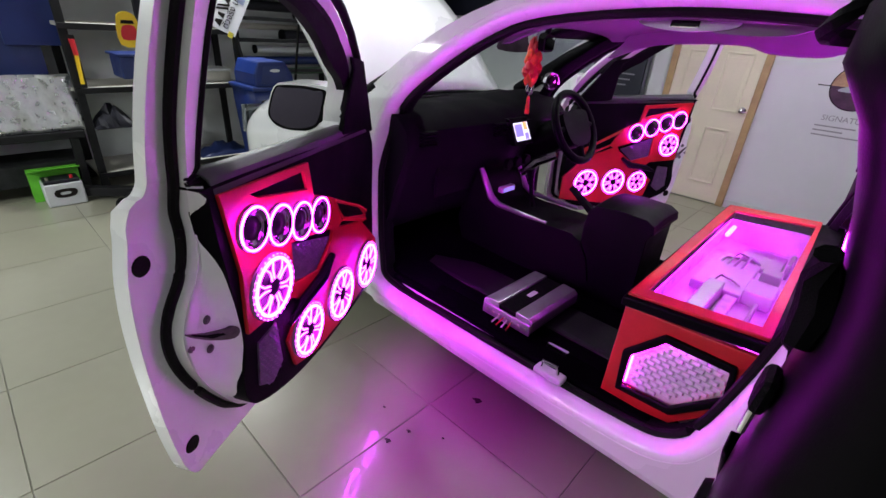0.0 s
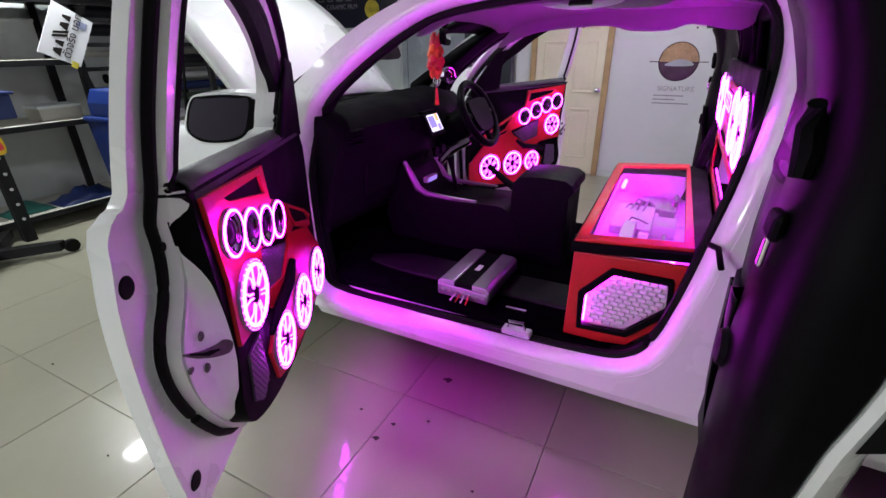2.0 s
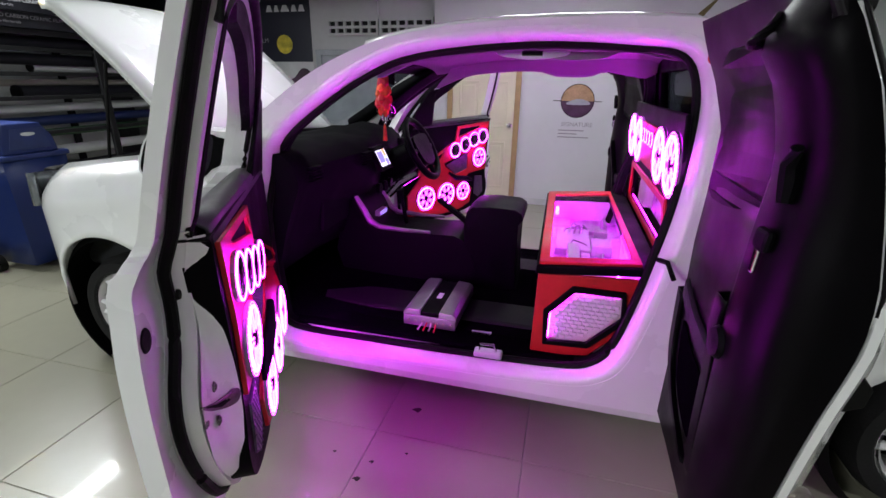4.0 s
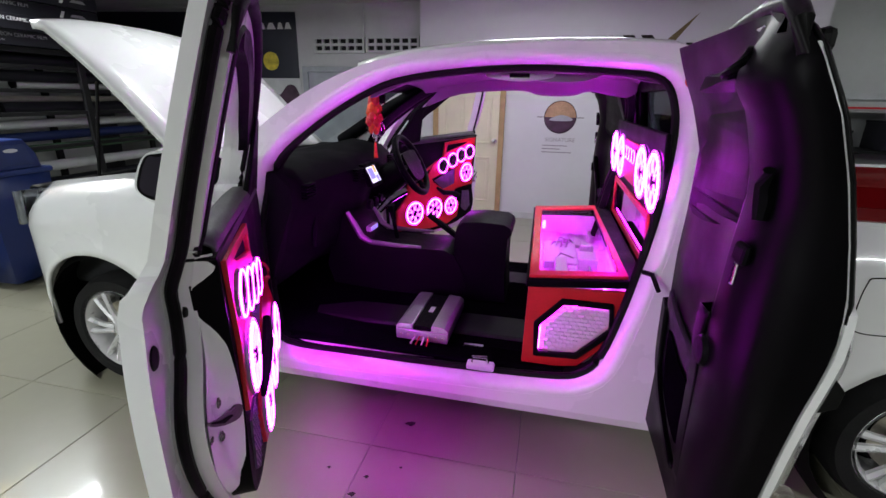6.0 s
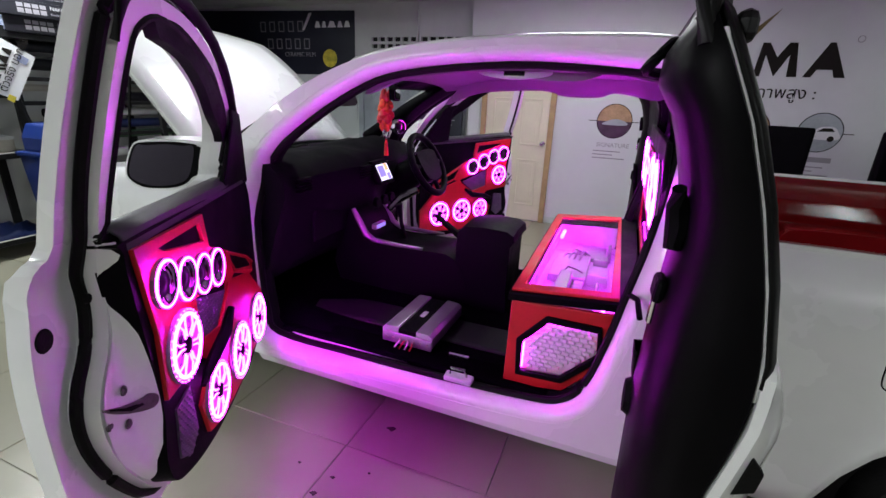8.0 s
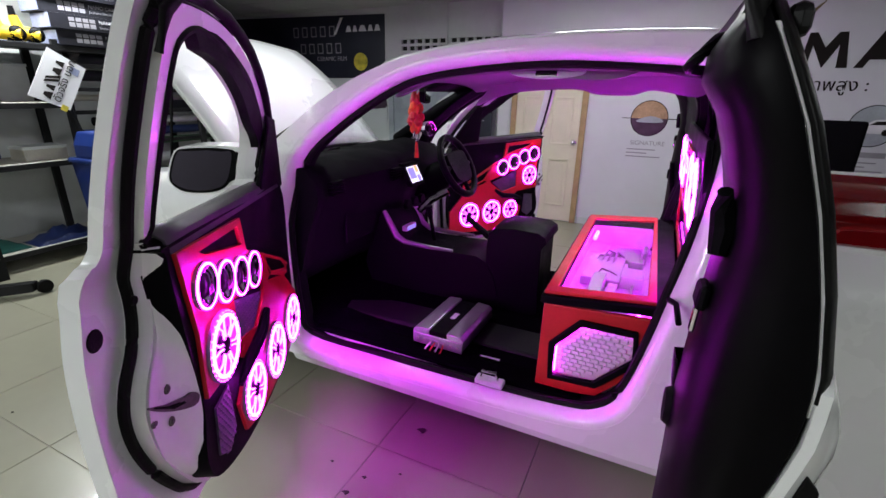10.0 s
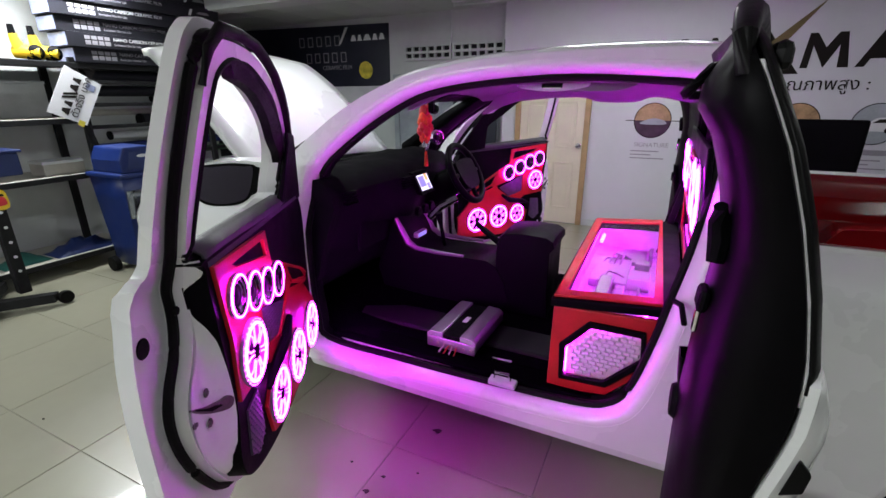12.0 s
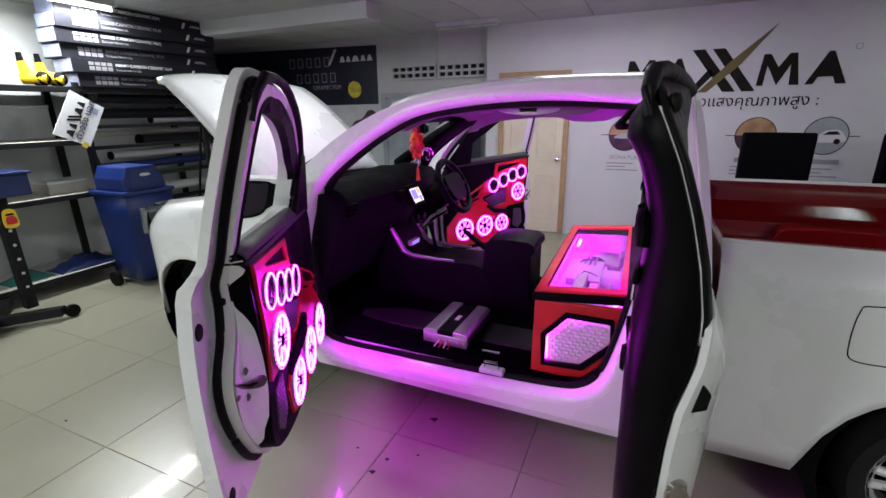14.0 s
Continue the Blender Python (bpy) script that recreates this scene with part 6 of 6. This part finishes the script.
# film rolls and tubes in the right half of the rack
for k, (z, r, m_, y0, y1) in enumerate(((1.62, 0.05, CARD, 2.3, 4.4), (1.55, 0.035, PALE, 2.9, 4.5), (1.42, 0.03, BOARD, 2.2, 4.3), (1.34, 0.06, CARD, 2.7, 4.5), (1.2, 0.04, PALE, 2.4, 4.4), (1.08, 0.045, DKBLUE, 2.3, 4.2), (0.98, 0.035, material("green_tube", (0.03, 0.09, 0.04), 0.5), 2.4, 4.4), (0.8, 0.05, PALE, 2.5, 4.4), (0.62, 0.06, CARD, 2.4, 4.4), (1.76, 0.05, CARD, 2.25, 4.5), (0.4, 0.06, CARD, 2.5, 4.5))):
    rl = thing("film_roll", ("black", "pale")[m_ in (PALE, BOARD)] + " boxed window film roll lying on the rack", "film roll", (-5.1, (y0 + y1) / 2, z), "film rolls")
    Shape().tube([(-5.05 - 0.05 * (k % 3), y0, z), (-5.05 - 0.05 * (k % 3), y1, z)], r, 12).make("tube", m_, rl, smooth=True)
    Shape().tube([(-5.05 - 0.05 * (k % 3), y0 - 0.012, z), (-5.05 - 0.05 * (k % 3), y0 + 0.01, z)], r * 1.06, 12).make("end_cap", BLACK, rl, smooth=True)
# cartons on top
rt = lambda dx: (lambda a, b, h: (-4.86 + dx + h, a, b))
for k in range(6):
    dx, dy = (0.0, 0.02, -0.02, 0.01, 0.03, -0.01)[k], (0.16, 0.12, 0.08, 0.05, 0.06, 0.1)[k]
    z0 = 1.862 + 0.125 * k
    ca = thing("film_carton", "long black film carton with pale print, stacked on the rack", "carton", (-5.0, 2.8, z0), "film cartons")
    Shape().box((-5.15 + dx, 1.98 + dy, z0), (-4.86 + dx, 3.65 + dy * 0.5, z0 + 0.122)).make("box", CARD, ca, bevel=0.003)
    Shape().box((-5.14 + dx, 1.975 + dy, z0 + 0.008), (-4.87 + dx, 1.98 + dy, z0 + 0.114)).make("end_label", CARDEND, ca)
    at = rt(dx)
    for q in range(4):
        Shape().prism([(2.12 + dy + q * 0.055, z0 + 0.07), (2.165 + dy + q * 0.055, z0 + 0.07), (2.165 + dy + q * 0.055, z0 + 0.1), (2.12 + dy + q * 0.055, z0 + 0.1)], at, 0, 0.0015).make("pictogram", GREYINK, ca)
        Shape().prism([(2.12 + dy + q * 0.055, z0 + 0.025), (2.165 + dy + q * 0.055, z0 + 0.025), (2.165 + dy + q * 0.055, z0 + 0.06), (2.12 + dy + q * 0.055, z0 + 0.06)], at, 0, 0.0015).make("pictogram", GREYINK, ca)
    words("print", "NANO CARBON CERAMIC FILM", 0.042, Matrix.Translation((-4.858 + dx, 2.36 + dy, z0 + 0.07)) @ Euler((radians(90), 0, radians(90))).to_matrix().to_4x4(), WHITEINK if k % 2 else GREYINK, ca, 0.001, "LEFT")
    words("print", "Exclusive Film for Life", 0.028, Matrix.Translation((-4.858 + dx, 2.36 + dy, z0 + 0.03)) @ Euler((radians(90), 0, radians(90))).to_matrix().to_4x4(), GREYINK, ca, 0.001, "LEFT")
    Shape().prism([(3.3, z0 + 0.03), (3.33, z0 + 0.03), (3.36, z0 + 0.09), (3.33, z0 + 0.09)], at, 0, 0.0015).make("mark", WHITEINK, ca)
    Shape().prism([(3.4, z0 + 0.05), (3.56, z0 + 0.05), (3.53, z0 + 0.075), (3.43, z0 + 0.075)], at, 0, 0.0015).make("mark", GREYINK, ca)
# sign hung on the rack
sg = thing("hanging_sign", "white square sign hung askew from the rack", "sign", (-4.84, 2.05, 1.33))
sx = lambda a, b, h: (-4.85 + h, a, b)
Shape().prism([(2.03, 1.83), (2.29, 1.67), (2.09, 1.32), (1.81, 1.45)], sx, 0, 0.006).make("card", WHITEINK, sg)
du, dv = Vector((0.22, 0.38)).normalized(), Vector((0.86, -0.5))
sp = lambda a, b: tuple(Vector((1.81, 1.45)) + du * a + dv * b)
for q, (a, l) in enumerate(((0.04, 0.07), (0.12, 0.05), (0.26, 0.07), (0.34, 0.05))):
    Shape().prism([sp(a, 0.15), sp(a + l, 0.15), sp(a + l * 0.7, 0.09), sp(a + l * 0.3, 0.09)], sx, 0.006, 0.008).make("emblem_peak", INK, sg)
for q in (0.175, 0.205):
    Shape().prism([sp(q + 0.04, 0.16), sp(q + 0.065, 0.16), sp(q + 0.01, 0.06), sp(q - 0.01, 0.06)], sx, 0.006, 0.008).make("emblem_bar", INK, sg)
words("print", "ตัวจริง บอกต่อ", 0.082, Matrix.Translation((-4.842, *sp(0.05, 0.22))) @ Euler((radians(90), 0, radians(90))).to_matrix().to_4x4() @ Euler((0, 0, math.atan2(du.y, du.x))).to_matrix().to_4x4(), INK, sg, 0.001, "LEFT")
Shape().prism([sp(0.0, 0.24), sp(0.05, 0.24), sp(0.05, 0.29), sp(0.0, 0.29)], sx, 0.006, 0.008).make("yellow_mark", GOLD, sg)
Shape().prism([sp(0.33, 0.2), sp(0.39, 0.2), sp(0.39, 0.27), sp(0.33, 0.27)], sx, 0.006, 0.008).make("blue_mark", CARDEND, sg)
# bottles and spray guns on the top board
def bottle(x, y, z, m_, label, s=1.0):
    e = thing("spray_bottle", label, "bottle", (x, y, z))
    at = lambda a, b, h: (x + a * s, y + b * s, z + h * s)
    Shape().lathe([(0.0, 0), (0.045, 0), (0.048, 0.02), (0.046, 0.13), (0.03, 0.17), (0.016, 0.19), (0.016, 0.21), (0, 0.21)], at, 16).make("body", m_, e, smooth=True)
    Shape().box((-0.018, -0.03, 0.21), (0.018, 0.05, 0.25), at).make("head", PALE, e, bevel=0.008)


bottle(-5.0, 1.56, 1.862, material("pink_bottle", (0.5, 0.12, 0.14), 0.3), "pink plastic spray bottle on the rack")
for y in (1.84, 1.97):
    e = thing("cordless_tool", "yellow and black cordless polisher lying on the rack", "power tool", (-4.98, y, 1.862), "cordless tools")
    Shape().tube([(-5.04, y - 0.05, 1.92), (-4.98, y, 1.925), (-4.93, y + 0.04, 1.92), (-4.9, y + 0.07, 1.915)], [0.045, 0.056, 0.056, 0.04], 14).make("motor", YELLOW, e, smooth=True)
    Shape().lathe([(0.0, 0.0), (0.055, 0.0), (0.06, 0.01), (0.05, 0.03), (0.025, 0.045)], lambda a, b, h, y=y: (-4.92 + h * 0.8, y + 0.045 + a, 1.923 + b), 18).make("grip_band", BLACK, e, "black rubber band", smooth=True)
    Shape().tube([(-5.0, y - 0.03, 1.95), (-5.0, y - 0.045, 2.02), (-5.0, y - 0.05, 2.06)], [0.042, 0.034, 0.03], 12).make("neck", YELLOW, e, smooth=True)
    Shape().tube([(-5.0, y - 0.05, 2.055), (-5.0, y - 0.052, 2.13)], [0.026, 0.02], 10).make("battery", BLACK, e, smooth=True)
    Shape().tube([(-4.93, y - 0.02, 1.875), (-4.93, y + 0.06, 1.872)], 0.012, 8).make("trigger", BLACK, e, smooth=True)


def simple_box(name, label, cat, lo, hi, m_, lid=None, group=""):
    e = thing(name, label, cat, ((lo[0] + hi[0]) / 2, (lo[1] + hi[1]) / 2, lo[2]), group)
    Shape().box(lo, hi).make("body", m_, e, bevel=0.008)
    Shape().box((lo[0] - 0.006, lo[1] - 0.006, hi[2] - 0.02), (hi[0] + 0.006, hi[1] + 0.006, hi[2] + 0.006)).make("rim", lid or m_, e, bevel=0.006)
    return e


simple_box("dark_case", "flat black case leaning on the shelf", "case", (-5.2, 1.35, 1.391), (-5.12, 1.52, 1.64), CARD)
simple_box("plastic_tub", "clear plastic tub of small parts on the shelf", "tub", (-5.2, 1.72, 0.901), (-4.95, 2.04, 1.02), BOARD, PALE)
simple_box("white_carton", "white carton on the shelf", "carton", (-5.4, 1.55, 1.391), (-5.3, 2.05, 1.7), PALE)
cl = thing("folded_cloth", "crumpled dark blue cloth on the bottom board", "cloth", (-5.0, 1.9, 0.17))
Shape().grid([[(-5.2 + 0.05 * i, 1.62 + 0.05 * j, 0.171 + 0.14 * math.sin(math.pi * i / 6) * math.sin(math.pi * j / 11) * (0.75 + 0.25 * math.sin(2.3 * i + 1.7 * j))) for j in range(12)] for i in range(7)]).make("drape", DKBLUE, cl, smooth=True, solid=0.006)
gc = thing("green_cloth", "small teal cloth on the bottom board", "cloth", (-5.1, 1.35, 0.17))
Shape().grid([[(-5.2 + 0.05 * i, 1.25 + 0.05 * j, 0.171 + 0.1 * math.sin(math.pi * i / 5) * math.sin(math.pi * j / 7) * (0.8 + 0.2 * math.sin(2 * i + j))) for j in range(8)] for i in range(6)]).make("drape", material("teal_cloth", (0.02, 0.12, 0.1), 0.8, vary=0.3), gc, smooth=True, solid=0.006)

# blue wheeled bin
bi = thing("wheeled_bin", "blue plastic wheeled bin with a swing lid", "bin", (-4.5, 2.18, 0))
BY = 2.18
for_rows = [[(-4.5 + sx_ * (0.19 + 0.05 * t_), BY + sy_ * (0.19 + 0.04 * t_), 0.06 + 0.84 * t_) for sx_, sy_ in ((-1, -1), (0, -1.02), (1, -1), (1.02, 0), (1, 1), (0, 1.02), (-1, 1), (-1.02, 0))] for t_ in (0, 0.25, 0.5, 0.75, 1)]
Shape().grid(for_rows, close=True).make("tub", BLUE, bi, smooth=True, solid=0.01)
Shape().box((-4.76, BY - 0.25, 0.89), (-4.24, BY + 0.25, 0.93)).make("rim", BLUE, bi, bevel=0.012)
Shape().prism([(-0.2, 0.93), (-0.2, 1.04), (-0.15, 1.15), (0.11, 1.15), (0.18, 1.04), (0.2, 0.93)], lambda a, b, h: (h, BY + a, b), -4.72, -4.28).make("hood", BLUE, bi, bevel=0.015)
Shape().prism([(-0.15, 0.96), (0.15, 0.96), (0.1, 1.11), (-0.11, 1.11)], lambda a, b, h: (-4.28 + h, BY + a, b), 0, 0.006).make("flap", DKBLUE, bi, bevel=0.004)
Shape().prism(circle(0.0, 1.07, 0.05, 16, ry=0.014), lambda a, b, h: (-4.274 + h, BY + a, b), 0, 0.003).make("badge", PALE, bi)
for y in (BY - 0.18, BY + 0.18):
    Shape().lathe([(0, -0.025), (0.07, -0.025), (0.07, 0.025), (0, 0.025)], lambda a, b, h, y=y: (-4.62 + a, y + h - 0.08, 0.07 + b), 18).make("wheel", RUBBER, bi, smooth=True)

# wheeled stand with a tray
sd = thing("wheeled_stand", "black wheeled steel stand with a dark blue tray", "stand", (-4.5, 1.0, 0))
Shape().box((-4.66, 1.18, 0.06), (-4.58, 1.26, 1.0)).make("post", SHELF, sd, bevel=0.006)
Shape().prism([(-4.85, 0.55), (-4.25, 1.3), (-4.2, 1.24), (-4.75, 0.5)], flat_xy, 0.04, 0.11).make("leg", SHELF, sd, bevel=0.01)
Shape().prism([(-4.95, 1.15), (-4.3, 0.75), (-4.27, 0.82), (-4.9, 1.22)], flat_xy, 0.04, 0.11).make("leg", SHELF, sd, bevel=0.01)
for x, y in ((-4.22, 1.32), (-4.82, 0.5), (-4.3, 0.74)):
    Shape().lathe([(0, -0.02), (0.05, -0.02), (0.055, 0), (0.05, 0.02), (0, 0.02)], lambda a, b, h, x=x, y=y: (x + h, y + a, 0.055 + b), 16).make("castor", RUBBER, sd, smooth=True)
tr_ = Shape().box((-4.8, 1.0, 1.0), (-4.5, 1.4, 1.17)).make("tray", DKBLUE, sd, bevel=0.01)
Shape().box((-4.82, 0.98, 1.17), (-4.48, 1.42, 1.19)).make("tray_rim", BLUE, sd, bevel=0.006)
for k in range(6):
    Shape().lathe([(0, 0.004), (0.012, 0.004), (0.012, 0)], lambda a, b, h, k=k: (-4.58 + h, 1.22 + a, 0.25 + 0.12 * k + b), 10).make("peg_hole", PALE, sd)
for y, z, q in ((1.2, 0.84, 0.6), (1.1, 1.36, 1.0)):
    pc = thing("yellow_packet", "yellow card packet with a red print, hung by the stand", "packet", (-4.46, y, z), "yellow packets")
    hung = lambda x0: (lambda a, b, h: (x0 + h, y + q * a, z + q * b))
    Shape().prism(smooth_line([(-0.07, -0.1), (0.07, -0.1), (0.07, 0.08), (0.03, 0.13), (-0.03, 0.13), (-0.07, 0.08)], 3), hung(-4.475), 0, 0.012).make("card", YELLOW, pc)
    Shape().prism(smooth_line([(-0.05, -0.06), (0.05, -0.06), (0.055, 0.0), (0.03, 0.04), (-0.04, 0.03)], 3), hung(-4.463), 0, 0.003).make("print", REDP, pc)
    Shape().prism([(-0.045, 0.05), (0.045, 0.05), (0.04, 0.075), (-0.04, 0.075)], hung(-4.463), 0, 0.003).make("print_bar", INK, pc)

# battery with green sleeve, bench and foil blind
bt = thing("car_battery", "pale grey car battery in an open bright green carton", "battery", (-4.8, 0.42, 0))
Shape().box((-4.86, 0.3, 0.001), (-4.66, 0.56, 0.19)).make("case", PALE, bt, bevel=0.01)
Shape().box((-4.85, 0.31, 0.19), (-4.67, 0.55, 0.215)).make("lid", CARD, bt, bevel=0.006)
Shape().prism([(-5.02, 0.001), (-4.87, 0.001), (-4.87, 0.25), (-4.72, 0.3), (-4.72, 0.31), (-4.88, 0.265), (-5.02, 0.265)], lambda a, b, h: (a, h, b), 0.24, 0.58).make("carton", GREEN, bt, "bright green carton sleeve")
Shape().prism(smooth_line([(0.37, 0.08), (0.49, 0.08), (0.5, 0.14), (0.37, 0.14)], 3), lambda a, b, h: (-4.66 + h, a, b), 0, 0.003, [smooth_line([(0.4, 0.1), (0.46, 0.1), (0.46, 0.12), (0.4, 0.12)], 3)]).make("emblem", INK, bt)
for y in (0.34, 0.5):
    Shape().tube([(-4.72, y, 0.215), (-4.72, y, 0.24)], 0.012, 10).make("terminal", REDP if y > 0.4 else STEEL, bt, smooth=True)
be = thing("work_bench", "black steel bench below the panels", "bench", (-5.1, 0.3, 0))
Shape().box((-5.45, -1.6, 0.5), (-4.85, 0.7, 0.56)).make("top", SHELF, be, bevel=0.006)
for y in (-1.5, -0.5, 0.62):
    Shape().box((-4.93, y - 0.03, 0), (-4.87, y + 0.03, 0.5)).make("leg", SHELF, be, bevel=0.004)
Shape().box((-5.4, -1.55, 0.12), (-4.95, 0.66, 0.3)).make("lower_tray", DARKROOM, be, bevel=0.01)
fo = thing("foil_blind", "rolled silver foil bubble blind on the bench", "foil blind", (-5.1, 0.2, 0.56))
Shape().grid([[(-4.9 - 0.12 * (z - 0.56) + 0.012 * math.sin(9 * z + 20 * y) + 0.01 * math.sin(35 * y), y, z) for y in np.linspace(-1.2, 0.72, 40)] for z in np.linspace(0.565, 1.0, 14)]).make("sheet", FOIL, fo, smooth=True, solid=0.01)
bp = thing("blue_panel", "dark blue board standing behind the bench", "panel", (-5.2, 0.0, 0.56))
Shape().box((-5.22, -1.5, 0.565), (-5.18, 0.62, 2.2)).make("board", DKBLUE, bp, bevel=0.004)
Shape().box((-5.18, 0.4, 1.2), (-5.14, 0.78, 1.9)).make("board", BLUE, bp, bevel=0.004)
kn = thing("scraper", "yellow and red handled scraper hung on the board", "tool", (-4.86, 0.8, 0.95))
Shape().tube([(-4.86, 0.78, 0.93), (-4.86, 0.79, 1.15)], 0.014, 8).make("handle", YELLOW, kn, smooth=True)
Shape().tube([(-4.86, 0.79, 1.15), (-4.86, 0.785, 1.27)], [0.016, 0.02], 8).make("head", REDP, kn, smooth=True)
Shape().box((-4.9, 0.77, 0.9), (-4.87, 0.81, 1.3)).make("backing", SHELF, kn)
bg = thing("black_bag", "crumpled black plastic bag on the bench", "bag", (-4.95, 0.9, 0.56))
Shape().grid([[(-5.1 + 0.05 * i, 0.78 + 0.045 * j, 0.565 + 0.22 * math.sin(math.pi * i / 6) * math.sin(math.pi * j / 7) * (0.75 + 0.25 * math.sin(2.9 * i + 2.1 * j))) for j in range(8)] for i in range(7)]).make("film", CARD, bg, solid=0.005)

# ---- bench and shelves in the north-east bay ----
eb = thing("bay_rack", "low black rack with dark goods against the wall", "rack", (3.6, 5.6, 0))
for z in (0.1, 0.55, 1.0, 1.42):
    Shape().box((2.5, 5.3, z), (5.0, 5.85, z + 0.03)).make("shelf_board", SHELF if z < 1.4 else PALE, eb, bevel=0.004)
for x in (2.52, 3.75, 4.96):
    Shape().box((x - 0.025, 5.28, 0), (x + 0.025, 5.33, 1.42)).make("post", SHELF, eb, bevel=0.003)
Shape().box((2.5, 5.27, 1.455), (5.0, 5.3, 1.475)).make("red_strip", REDP, eb)
for k in range(9):
    x = 2.6 + 0.26 * k
    simple_box("parts_box", "dark parts box on the rack", "box", (x, 5.35, (1.031, 0.581)[k % 2]), (x + 0.2, 5.75, (1.031, 0.581)[k % 2] + 0.2 + 0.05 * (k % 3)), (CARD, PICDARK, REDP if k == 5 else CARD)[k % 3], None, "parts boxes")
tagged(Shape().box((2.4, 5.86, 1.55), (5.0, 5.895, 1.62)).make("wall_rail", PALE), "pale rail along the bay wall", "rail")

# ---- debris on the floor ----
for k, (x, y, s) in enumerate(((-1.0, 0.845, 0.03), (-0.976, 0.94, 0.02), (-0.89, 1.29, 0.045), (-0.85, 1.02, 0.012), (-1.9, 0.3, 0.01), (-2.75, 0.5, 0.015), (-0.55, 0.8, 0.012), (-1.15, 0.95, 0.014))):
    lf = Shape().prism([(x + 0.6 * s * math.cos(a) * (1 if q % 2 else 0.6), y + 0.36 * s * math.sin(a) * (1 if q % 3 else 0.5)) for q, a in enumerate(np.linspace(0, math.tau, 10)[:-1])], flat_xy, 0.002, 0.005).make("debris_flake", LEAF)
    tagged(lf, "small dark flake of debris on the tiles", "debris", "floor debris")

# ---- floor tiles ----
tile = bpy.data.meshes.new("tile")
h_ = PITCH / 2 - 0.0011
tile.from_pydata([(-h_, -h_, -0.004), (h_, -h_, -0.004), (h_, h_, -0.004), (-h_, h_, -0.004), (-h_ + 0.002, -h_ + 0.002, 0), (h_ - 0.002, -h_ + 0.002, 0), (h_ - 0.002, h_ - 0.002, 0), (-h_ + 0.002, h_ - 0.002, 0)], [],
                 [(0, 1, 5, 4), (1, 2, 6, 5), (2, 3, 7, 6), (3, 0, 4, 7), (4, 5, 6, 7)])
tile.materials.append(TILE)
floor = bpy.data.objects["floor"]
for i in range(-8, 9):
    for j in range(-7, 9):
        ob = new("tile", tile)
        ob.parent = floor
        ob.location = (-0.37 + PITCH * (i + 0.5), 0.46 + PITCH * (j + 0.5), 0.0)
